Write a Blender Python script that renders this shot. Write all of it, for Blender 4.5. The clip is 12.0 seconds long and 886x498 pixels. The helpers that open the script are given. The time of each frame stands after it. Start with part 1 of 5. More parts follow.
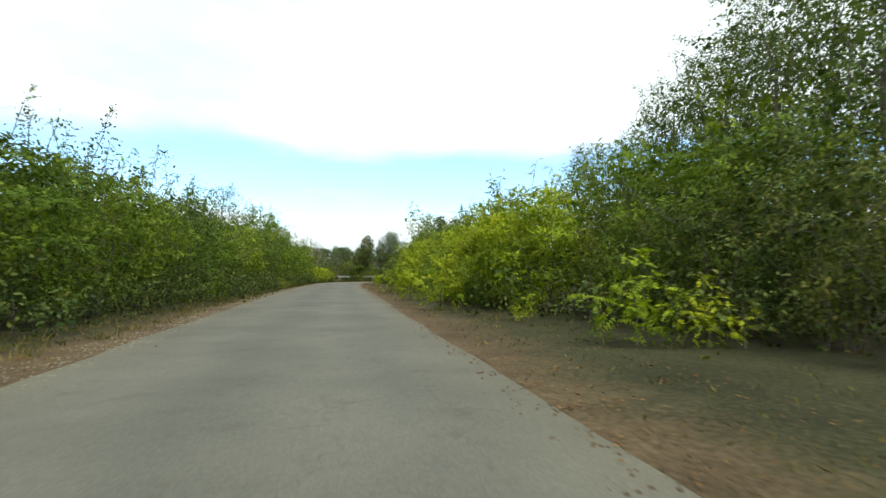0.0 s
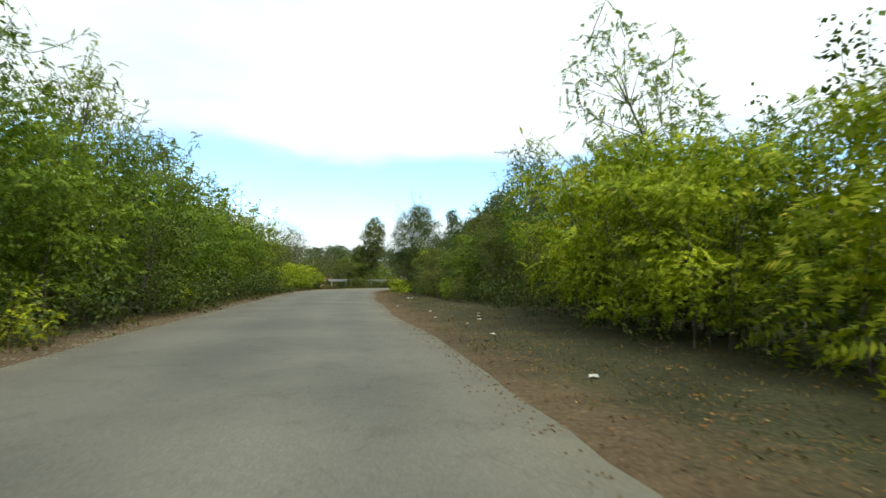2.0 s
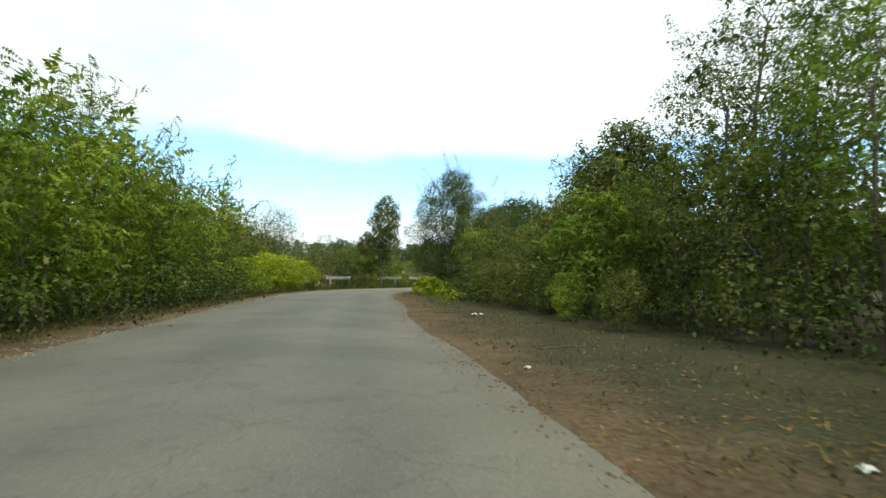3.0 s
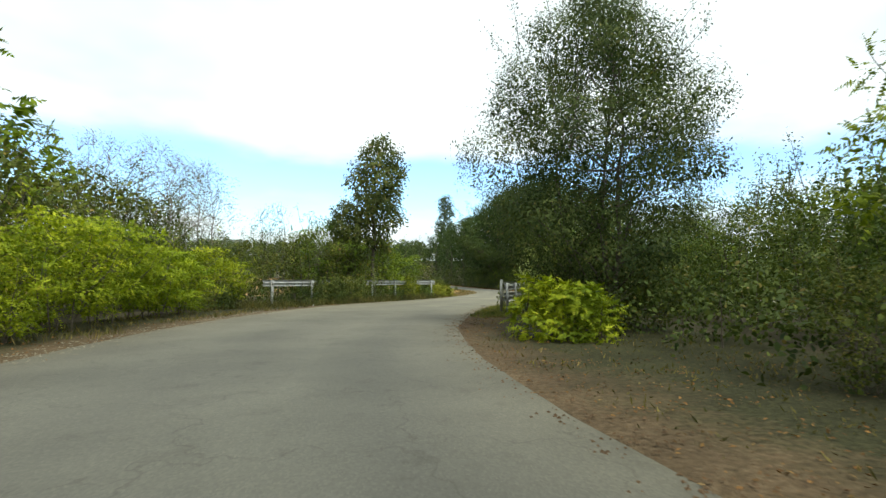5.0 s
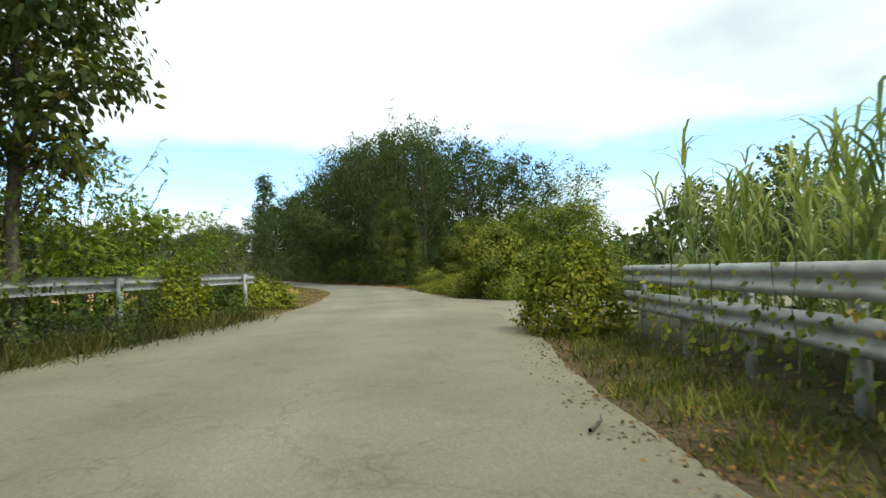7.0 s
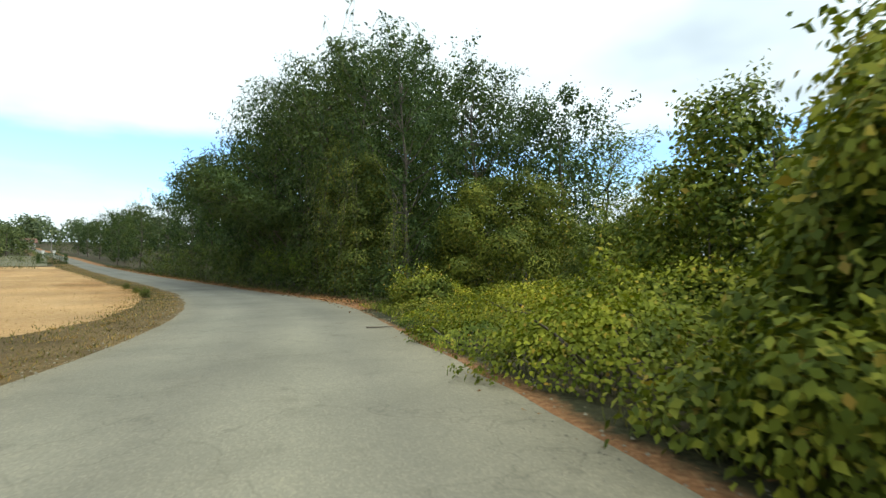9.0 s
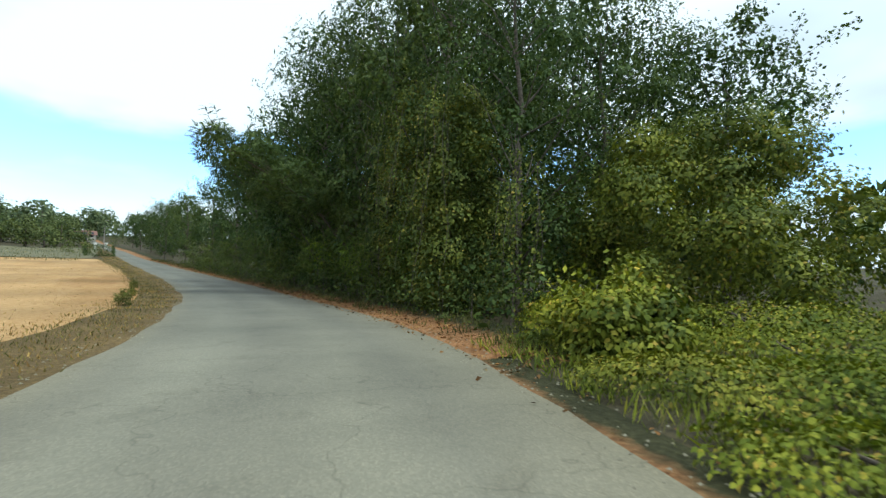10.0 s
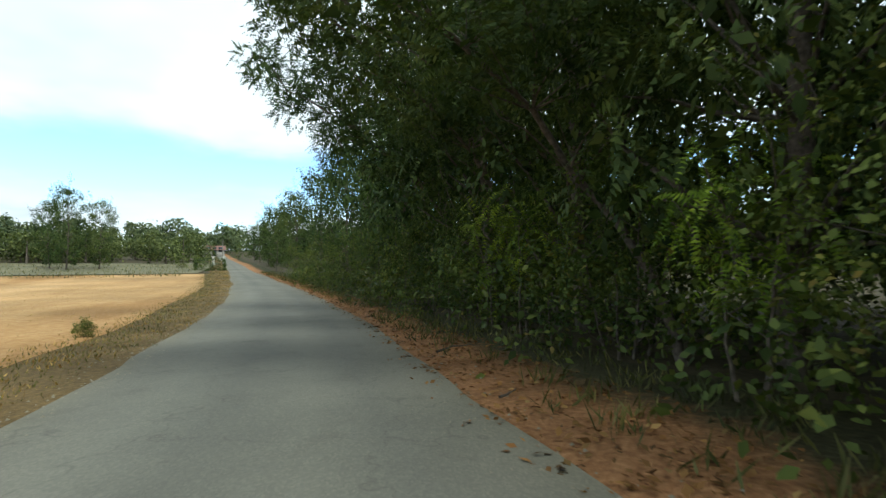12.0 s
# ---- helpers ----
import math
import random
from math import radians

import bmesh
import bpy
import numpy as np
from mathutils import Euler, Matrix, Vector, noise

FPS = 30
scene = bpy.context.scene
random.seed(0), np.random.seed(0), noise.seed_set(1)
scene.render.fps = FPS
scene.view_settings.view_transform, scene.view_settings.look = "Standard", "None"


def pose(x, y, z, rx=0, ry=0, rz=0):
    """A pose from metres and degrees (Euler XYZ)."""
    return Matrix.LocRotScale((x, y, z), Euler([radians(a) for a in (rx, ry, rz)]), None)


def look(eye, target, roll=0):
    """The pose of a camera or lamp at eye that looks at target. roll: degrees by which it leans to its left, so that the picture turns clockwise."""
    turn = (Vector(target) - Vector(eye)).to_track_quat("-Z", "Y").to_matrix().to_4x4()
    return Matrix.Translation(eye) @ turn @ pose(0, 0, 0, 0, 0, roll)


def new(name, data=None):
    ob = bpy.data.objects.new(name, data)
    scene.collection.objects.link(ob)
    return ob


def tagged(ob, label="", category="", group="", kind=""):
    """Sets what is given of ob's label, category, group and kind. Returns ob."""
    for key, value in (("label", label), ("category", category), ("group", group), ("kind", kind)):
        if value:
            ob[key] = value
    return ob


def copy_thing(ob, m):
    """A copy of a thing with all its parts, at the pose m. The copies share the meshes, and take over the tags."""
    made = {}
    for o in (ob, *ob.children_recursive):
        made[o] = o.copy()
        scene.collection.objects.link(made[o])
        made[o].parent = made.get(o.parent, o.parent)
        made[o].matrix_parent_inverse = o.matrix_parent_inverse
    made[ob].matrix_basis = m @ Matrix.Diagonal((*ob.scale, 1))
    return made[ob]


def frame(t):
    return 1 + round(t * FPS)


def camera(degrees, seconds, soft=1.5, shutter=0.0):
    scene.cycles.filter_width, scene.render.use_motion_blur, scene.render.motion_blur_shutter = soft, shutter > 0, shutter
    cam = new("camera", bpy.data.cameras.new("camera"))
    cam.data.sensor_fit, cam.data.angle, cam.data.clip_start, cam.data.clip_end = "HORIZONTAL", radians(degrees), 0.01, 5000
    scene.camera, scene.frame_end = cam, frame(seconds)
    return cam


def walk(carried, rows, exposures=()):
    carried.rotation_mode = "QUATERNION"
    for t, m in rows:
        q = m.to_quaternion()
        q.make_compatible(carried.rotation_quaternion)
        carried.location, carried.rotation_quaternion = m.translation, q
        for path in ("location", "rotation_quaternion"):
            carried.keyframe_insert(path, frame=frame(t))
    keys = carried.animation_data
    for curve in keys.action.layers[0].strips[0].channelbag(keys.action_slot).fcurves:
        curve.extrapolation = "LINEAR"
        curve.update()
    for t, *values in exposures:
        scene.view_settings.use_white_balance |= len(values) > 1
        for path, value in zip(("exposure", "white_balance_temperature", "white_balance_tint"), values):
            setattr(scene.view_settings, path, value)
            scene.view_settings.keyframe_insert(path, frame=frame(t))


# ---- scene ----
cam = camera(80.48, 12.0, soft=1.4, shutter=0.08)
# seconds, place, pitch, lean, yaw
PATH = [
    (0, -0.000, 0.000, 1.239, 92.95, -0.05, -10.41),
    (0.5, -0.129, 10.283, 1.246, 93.20, -0.23, -10.48),
    (1, -0.241, 20.636, 1.261, 93.02, 0.42, -10.54),
    (1.5, -0.130, 30.765, 1.255, 93.26, 0.20, -10.72),
    (2, -0.089, 40.704, 1.284, 93.32, 0.26, -10.87),
    (2.5, 0.034, 49.822, 1.255, 93.41, -0.03, -10.72),
    (3, 0.009, 58.555, 1.253, 93.05, 0.37, -10.56),
    (3.5, -0.010, 66.725, 1.273, 93.64, 1.02, -10.50),
    (5.5, 0.981, 89.628, 1.244, 93.05, -0.40, -17.17),
    (6, 1.970, 95.287, 1.199, 92.64, -0.73, -21.89),
    (6.5, 3.369, 100.662, 1.211, 92.46, -1.38, -28.09),
    (8.5, 12.522, 118.153, 1.271, 91.56, -0.88, -39.32),
    (9, 14.752, 122.485, 1.250, 92.14, -0.22, -37.23),
    (9.5, 16.607, 126.921, 1.250, 92.51, 0.36, -34.63),
    (10, 18.169, 131.080, 1.231, 92.27, 1.17, -31.66),
    (10.5, 19.582, 135.282, 1.253, 92.44, 1.54, -28.70),
    (11, 20.670, 139.128, 1.205, 92.81, 0.16, -25.68),
    (11.5, 21.629, 143.373, 1.286, 92.25, 0.67, -22.46),
    (12, 22.367, 147.638, 1.250, 92.77, -0.84, -18.84),
]


def camera_pose(x, y, z, rx, lean, yaw):
    return pose(x, y, z, 0, 0, yaw) @ pose(0, 0, 0, rx) @ pose(0, 0, 0, 0, 0, lean)


walk(cam, [(t, camera_pose(*row)) for t, *row in PATH], [(0.0, 0.0, 6050, -1.0), (6.5, 0.0, 6050, -1.0), (8.5, 0.0, 5950, -1.6), (9.6, 0.0, 5550, -2.5), (11.0, 0.0, 5350, -3.0), (12.0, 0.0, 5700, -2.0)])

# ---- sky and sun ----
SUN_AZ, SUN_EL = radians(158), radians(56)   # from behind and to the right of the drive
world = bpy.data.worlds.new("cloudy_sky")
scene.world = world
world.use_nodes = True
wn, wl = world.node_tree.nodes, world.node_tree.links
wn.clear()


def wnode(kind, **props):
    n = wn.new(kind)
    for k, v in props.items():
        if k == "operation":
            n.operation = v
    return n


def wmath(op, a, b=None, c=None):
    n = wnode("ShaderNodeMath", operation=op)
    for i, v in enumerate((a, b, c)):
        if v is None:
            continue
        if isinstance(v, (int, float)):
            n.inputs[i].default_value = v
        else:
            wl.new(v, n.inputs[i])
    return n.outputs[0]


coord = wn.new("ShaderNodeTexCoord")
sep = wn.new("ShaderNodeSeparateXYZ")
wl.new(coord.outputs["Generated"], sep.inputs[0])
sx, sy, sz = sep.outputs
lift = wmath("ADD", wmath("MAXIMUM", sz, 0.0), 0.16)
comb = wn.new("ShaderNodeCombineXYZ")
wl.new(wmath("DIVIDE", sx, lift), comb.inputs[0])
wl.new(wmath("DIVIDE", sy, lift), comb.inputs[1])
noise_a = wn.new("ShaderNodeTexNoise")
noise_a.inputs["Scale"].default_value = 0.75
noise_a.inputs["Detail"].default_value = 7.0
noise_a.inputs["Roughness"].default_value = 0.55
wl.new(comb.outputs[0], noise_a.inputs["Vector"])
noise_b = wn.new("ShaderNodeTexNoise")
noise_b.inputs["Scale"].default_value = 0.45
noise_b.inputs["Detail"].default_value = 5.0
wl.new(comb.outputs[0], noise_b.inputs["Vector"])
cover = wn.new("ShaderNodeValToRGB")
cover.color_ramp.interpolation = "EASE"
e = cover.color_ramp.elements
e[0].position, e[0].color = 0.0, (0.75, 0.75, 0.75, 1)
e[1].position, e[1].color = 0.31, (1, 1, 1, 1)
for at_z, val in ((0.08, 0.62), (0.125, 0.33), (0.20, 0.24), (0.255, 0.62)):
    k = e.new(at_z)
    k.color = (val, val, val, 1)
warped = wmath("ADD", sz, wmath("MULTIPLY", wmath("SUBTRACT", noise_b.outputs["Fac"], 0.5), 0.14))
wl.new(warped, cover.inputs["Fac"])
mask = wmath("ADD", cover.outputs["Color"], wmath("MULTIPLY", wmath("SUBTRACT", noise_a.outputs["Fac"], 0.5), 1.1))
ramp = wn.new("ShaderNodeMapRange")
ramp.interpolation_type = "SMOOTHSTEP"
ramp.inputs["From Min"].default_value = 0.22
ramp.inputs["From Max"].default_value = 0.62
wl.new(mask, ramp.inputs["Value"])
cloud = wn.new("ShaderNodeValToRGB")
cloud.color_ramp.elements[0].position, cloud.color_ramp.elements[0].color = 0.30, (0.55, 0.60, 0.68, 1)
cloud.color_ramp.elements[1].position, cloud.color_ramp.elements[1].color = 0.47, (1.18, 1.18, 1.18, 1)
wl.new(noise_b.outputs["Fac"], cloud.inputs["Fac"])
sky = wn.new("ShaderNodeTexSky")
sky.sky_type, sky.sun_disc = "NISHITA", False
sky.sun_elevation, sky.sun_rotation = SUN_EL, SUN_AZ
sky.air_density, sky.dust_density, sky.ozone_density = 1.0, 1.0, 2.0
dim = wn.new("ShaderNodeVectorMath")
dim.operation = "SCALE"
dim.inputs["Scale"].default_value = 0.30
wl.new(sky.outputs[0], dim.inputs[0])
mix = wn.new("ShaderNodeMix")
mix.data_type = "RGBA"
wl.new(ramp.outputs[0], mix.inputs[0])
wl.new(dim.outputs[0], mix.inputs[6])
wl.new(cloud.outputs["Color"], mix.inputs[7])
back = wn.new("ShaderNodeBackground")
back.inputs["Strength"].default_value = 1.0
wl.new(mix.outputs[2], back.inputs["Color"])
wout = wn.new("ShaderNodeOutputWorld")
wl.new(back.outputs[0], wout.inputs[0])

sun = new("sun", bpy.data.lights.new("sun", "SUN"))
sun.data.energy, sun.data.angle, sun.data.color = 2.9, radians(18), (1.0, 0.95, 0.86)
sun.matrix_world = look((math.sin(SUN_AZ) * math.cos(SUN_EL) * 50, math.cos(SUN_AZ) * math.cos(SUN_EL) * 50, math.sin(SUN_EL) * 50), (0, 0, 0))

# ---- materials ----


def material(name, rough=0.8, metal=0.0, spec=0.3):
    m = bpy.data.materials.new(name)
    m.use_nodes = True
    nt = m.node_tree
    b = nt.nodes["Principled BSDF"]
    b.inputs["Roughness"].default_value = rough
    b.inputs["Metallic"].default_value = metal
    b.inputs["Specular IOR Level"].default_value = spec
    return m, nt, b


def ramp_node(nt, fac, stops):
    r = nt.nodes.new("ShaderNodeValToRGB")
    els = r.color_ramp.elements
    while len(els) < len(stops):
        els.new(0.5)
    for el, (p, c) in zip(els, stops):
        el.position, el.color = p, (*c, 1)
    nt.links.new(fac, r.inputs["Fac"])
    return r.outputs["Color"]


def tex_noise(nt, scale, detail=4.0, rough=0.55, vec=None):
    n = nt.nodes.new("ShaderNodeTexNoise")
    n.inputs["Scale"].default_value = scale
    n.inputs["Detail"].default_value = detail
    n.inputs["Roughness"].default_value = rough
    if vec is None:
        g = nt.nodes.new("ShaderNodeNewGeometry")
        vec = g.outputs["Position"]
    nt.links.new(vec, n.inputs["Vector"])
    return n.outputs["Fac"]


def blend(nt, a, b, fac, mode="MIX"):
    x = nt.nodes.new("ShaderNodeMix")
    x.data_type, x.blend_type = "RGBA", mode
    for sock, v in ((x.inputs[0], fac), (x.inputs[6], a), (x.inputs[7], b)):
        if isinstance(v, (int, float)):
            sock.default_value = v
        elif isinstance(v, tuple):
            sock.default_value = (*v, 1)
        else:
            nt.links.new(v, sock)
    return x.outputs[2]


def bump(nt, bsdf, height, strength=0.4, dist=0.02):
    b = nt.nodes.new("ShaderNodeBump")
    b.inputs["Strength"].default_value = strength
    b.inputs["Distance"].default_value = dist
    nt.links.new(height, b.inputs["Height"])
    nt.links.new(b.outputs[0], bsdf.inputs["Normal"])


def leaf_material(name, dark, mid, light, odd=None, glow=0.35, rough=0.65):
    """Leaves: each leaf its own tint, each plant its own tone, light shining through."""
    m, nt, b = material(name, rough, spec=0.14)
    g = nt.nodes.new("ShaderNodeNewGeometry")
    stops = [(0.0, dark), (0.5, mid), (0.93, light)]
    if odd:
        stops.append((1.0, odd))
    col = ramp_node(nt, g.outputs["Random Per Island"], stops)
    patch = tex_noise(nt, 0.9, 3.0, vec=g.outputs["Position"])
    col = blend(nt, col, ramp_node(nt, patch, [(0.36, (0.48, 0.56, 0.52)), (0.64, (1.38, 1.3, 1.05))]), 1.0, "MULTIPLY")
    info = nt.nodes.new("ShaderNodeObjectInfo")
    col = blend(nt, col, ramp_node(nt, info.outputs["Random"], [(0.0, (0.78, 0.86, 0.8)), (1.0, (1.2, 1.1, 0.95))]), 1.0, "MULTIPLY")
    nt.links.new(col, b.inputs["Base Color"])
    t = nt.nodes.new("ShaderNodeBsdfTranslucent")
    nt.links.new(blend(nt, col, (1.15, 1.25, 0.55), 1.0, "MULTIPLY"), t.inputs["Color"])
    s = nt.nodes.new("ShaderNodeMixShader")
    s.inputs[0].default_value = glow
    nt.links.new(b.outputs[0], s.inputs[1])
    nt.links.new(t.outputs[0], s.inputs[2])
    nt.links.new(s.outputs[0], nt.nodes["Material Output"].inputs["Surface"])
    return m


LEAF_YELLOW = leaf_material("acacia_leaf_light", (0.15, 0.195, 0.011), (0.26, 0.32, 0.016), (0.40, 0.44, 0.03), (0.46, 0.42, 0.05), 0.3)
LEAF_GREEN = leaf_material("acacia_leaf", (0.088, 0.135, 0.014), (0.145, 0.20, 0.02), (0.23, 0.29, 0.032), glow=0.26)
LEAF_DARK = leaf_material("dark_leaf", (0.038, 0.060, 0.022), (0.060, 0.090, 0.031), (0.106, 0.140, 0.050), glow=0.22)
LEAF_HAZEL = leaf_material("hazel_leaf", (0.055, 0.080, 0.022), (0.088, 0.122, 0.032), (0.15, 0.185, 0.052), (0.20, 0.17, 0.06), glow=0.24)
LEAF_WILLOW = leaf_material("willow_leaf", (0.045, 0.064, 0.024), (0.072, 0.098, 0.034), (0.125, 0.15, 0.055), (0.17, 0.15, 0.06), glow=0.2)
LEAF_BRAMBLE = leaf_material("bramble_leaf", (0.042, 0.062, 0.019), (0.068, 0.095, 0.028), (0.12, 0.148, 0.042), (0.16, 0.13, 0.05), 0.2)
LEAF_WALNUT = leaf_material("walnut_leaf", (0.055, 0.075, 0.026), (0.092, 0.115, 0.038), (0.165, 0.18, 0.06), (0.24, 0.18, 0.06), 0.24)
LEAF_OLIVE = leaf_material("olive_leaf", (0.07, 0.088, 0.022), (0.115, 0.135, 0.033), (0.19, 0.20, 0.052), (0.27, 0.19, 0.06), 0.22)
LEAF_VINE = leaf_material("vine_leaf", (0.075, 0.10, 0.016), (0.145, 0.175, 0.024), (0.27, 0.28, 0.042), (0.36, 0.25, 0.06), 0.2, 0.6)
LEAF_VINE_OLIVE = leaf_material("olive_vine_leaf", (0.065, 0.082, 0.016), (0.125, 0.145, 0.024), (0.225, 0.23, 0.04), (0.33, 0.24, 0.06), 0.2, 0.6)
LEAF_VINE_DARK = leaf_material("dark_vine_leaf", (0.052, 0.070, 0.017), (0.098, 0.122, 0.026), (0.18, 0.195, 0.042), (0.30, 0.24, 0.06), 0.2, 0.6)
LEAF_VINE_PALE = leaf_material("pale_vine_leaf", (0.11, 0.13, 0.013), (0.195, 0.212, 0.019), (0.30, 0.30, 0.038), (0.42, 0.27, 0.05), 0.24, 0.6)
LEAF_REED = leaf_material("reed_leaf", (0.15, 0.205, 0.08), (0.25, 0.31, 0.13), (0.40, 0.44, 0.22), (0.44, 0.41, 0.26), 0.32)
# Leaf of the far woods: distance haze is put into its flatter green.
LEAF_HAZY = leaf_material("far_leaf", (0.062, 0.082, 0.036), (0.098, 0.12, 0.052), (0.145, 0.165, 0.078), None, 0.25)
LEAF_BLUE = leaf_material("poplar_haze_leaf", (0.06, 0.085, 0.055), (0.10, 0.13, 0.082), (0.165, 0.195, 0.13), None, 0.25)
GRASS = leaf_material("grass_blade", (0.062, 0.064, 0.022), (0.105, 0.098, 0.034), (0.175, 0.15, 0.062), (0.27, 0.21, 0.10), 0.2)
GRASS_LOW = leaf_material("low_verge_grass", (0.080, 0.076, 0.028), (0.125, 0.115, 0.042), (0.18, 0.158, 0.062), (0.24, 0.18, 0.08), 0.2)
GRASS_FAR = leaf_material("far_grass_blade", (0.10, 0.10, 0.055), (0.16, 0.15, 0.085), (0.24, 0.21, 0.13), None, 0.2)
GRASS_DRY = leaf_material("dry_grass_blade", (0.17, 0.10, 0.042), (0.28, 0.175, 0.072), (0.40, 0.28, 0.13), None, 0.2)
STRAW = leaf_material("straw", (0.26, 0.15, 0.055), (0.38, 0.24, 0.09), (0.48, 0.33, 0.15), None, 0.15)
LITTER = leaf_material("fallen_leaf", (0.11, 0.052, 0.022), (0.19, 0.09, 0.036), (0.28, 0.145, 0.058), (0.33, 0.21, 0.10), 0.05, 0.8)


def bark_material(name, c1, c2):
    m, nt, b = material(name, 0.9)
    n = tex_noise(nt, 14.0, 6.0)
    col = ramp_node(nt, n, [(0.3, c1), (0.7, c2)])
    nt.links.new(blend(nt, col, ramp_node(nt, tex_noise(nt, 1.7), [(0.3, (0.7, 0.7, 0.7)), (0.7, (1.2, 1.2, 1.15))]), 1.0, "MULTIPLY"), b.inputs["Base Color"])
    bump(nt, b, n, 0.6, 0.02)
    return m


BARK = bark_material("bark", (0.05, 0.04, 0.03), (0.16, 0.13, 0.10))
TWIG_PALE = bark_material("pale_dead_twig", (0.16, 0.14, 0.12), (0.34, 0.30, 0.26))


def asphalt_material(name, base, worn):
    m, nt, b = material(name, 0.88)
    geo = nt.nodes.new("ShaderNodeNewGeometry")
    pos = geo.outputs["Position"]
    stone = nt.nodes.new("ShaderNodeTexVoronoi")
    stone.inputs["Scale"].default_value = 55.0
    nt.links.new(pos, stone.inputs["Vector"])
    speck = ramp_node(nt, stone.outputs["Color"], [(0.0, (0.84, 0.84, 0.84)), (0.6, (1.0, 1.0, 1.0)), (1.0, (1.22, 1.21, 1.18))])
    col = ramp_node(nt, tex_noise(nt, 0.35, 5.0, vec=pos), [(0.35, base), (0.65, worn)])
    col = blend(nt, col, speck, 1.0, "MULTIPLY")
    stain = tex_noise(nt, 1.6, 6.0, 0.65, pos)
    col = blend(nt, col, ramp_node(nt, stain, [(0.30, (0.84, 0.83, 0.82)), (0.45, (1, 1, 1)), (0.62, (1, 1, 1)), (0.78, (1.10, 1.09, 1.06))]), 1.0, "MULTIPLY")
    uv = nt.nodes.new("ShaderNodeUVMap")
    us = nt.nodes.new("ShaderNodeSeparateXYZ")
    nt.links.new(uv.outputs[0], us.inputs[0])
    tracks = ramp_node(nt, us.outputs[0], [(0.0, (1.10, 1.05, 0.95)), (0.10, (1.02, 1.0, 0.97)), (0.26, (1.08, 1.08, 1.07)), (0.42, (0.90, 0.90, 0.91)), (0.62, (1.08, 1.08, 1.07)), (0.76, (0.93, 0.93, 0.94)), (0.9, (1.06, 1.04, 1.0)), (1.0, (1.08, 1.04, 0.95))])
    col = blend(nt, col, tracks, 1.0, "MULTIPLY")
    crack = nt.nodes.new("ShaderNodeTexVoronoi")
    crack.feature = "DISTANCE_TO_EDGE"
    crack.inputs["Scale"].default_value = 0.55
    warp = nt.nodes.new("ShaderNodeVectorMath")
    warp.operation = "ADD"
    nz = nt.nodes.new("ShaderNodeTexNoise")
    nz.inputs["Scale"].default_value = 2.2
    nt.links.new(pos, nz.inputs["Vector"])
    nt.links.new(pos, warp.inputs[0])
    nt.links.new(nz.outputs["Color"], warp.inputs[1])
    nt.links.new(warp.outputs[0], crack.inputs["Vector"])
    line = ramp_node(nt, crack.outputs["Distance"], [(0.0, (0.62, 0.61, 0.60)), (0.012, (1, 1, 1))])
    col = blend(nt, col, line, tex_noise(nt, 0.12, 2.0, vec=pos), "MULTIPLY")
    # Paler asphalt near the junction; past it the wood's shade is in the colour.
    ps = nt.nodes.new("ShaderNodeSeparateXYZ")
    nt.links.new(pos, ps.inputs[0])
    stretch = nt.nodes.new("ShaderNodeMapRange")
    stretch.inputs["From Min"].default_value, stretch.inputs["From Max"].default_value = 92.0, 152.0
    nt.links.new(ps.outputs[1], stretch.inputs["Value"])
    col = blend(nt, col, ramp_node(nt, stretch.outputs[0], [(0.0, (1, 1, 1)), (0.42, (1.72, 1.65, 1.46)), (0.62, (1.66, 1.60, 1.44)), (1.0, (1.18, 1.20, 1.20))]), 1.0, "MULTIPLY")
    nt.links.new(col, b.inputs["Base Color"])
    bump(nt, b, stone.outputs["Distance"], 0.3, 0.005)
    return m


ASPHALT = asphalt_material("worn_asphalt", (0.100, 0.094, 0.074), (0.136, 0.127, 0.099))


def soil_material(name, stops, fine=9.0, coarse=0.6):
    m, nt, b = material(name, 0.95, spec=0.15)
    n = tex_noise(nt, fine, 7.0, 0.7)
    col = ramp_node(nt, n, stops)
    col = blend(nt, col, ramp_node(nt, tex_noise(nt, coarse, 4.0), [(0.3, (0.7, 0.7, 0.68)), (0.7, (1.25, 1.22, 1.18))]), 1.0, "MULTIPLY")
    nt.links.new(col, b.inputs["Base Color"])
    bump(nt, b, n, 0.8, 0.05)
    return m


SOIL = soil_material("woodland_soil", [(0.3, (0.035, 0.032, 0.018)), (0.5, (0.065, 0.055, 0.03)), (0.7, (0.105, 0.085, 0.048))])
VERGE_RED = soil_material("leaf_litter_soil", [(0.3, (0.065, 0.043, 0.024)), (0.5, (0.125, 0.08, 0.044)), (0.72, (0.20, 0.135, 0.078))], 14.0)
VERGE_GRASS = soil_material("dry_turf", [(0.3, (0.07, 0.048, 0.02)), (0.5, (0.13, 0.088, 0.035)), (0.72, (0.21, 0.145, 0.06))], 12.0)


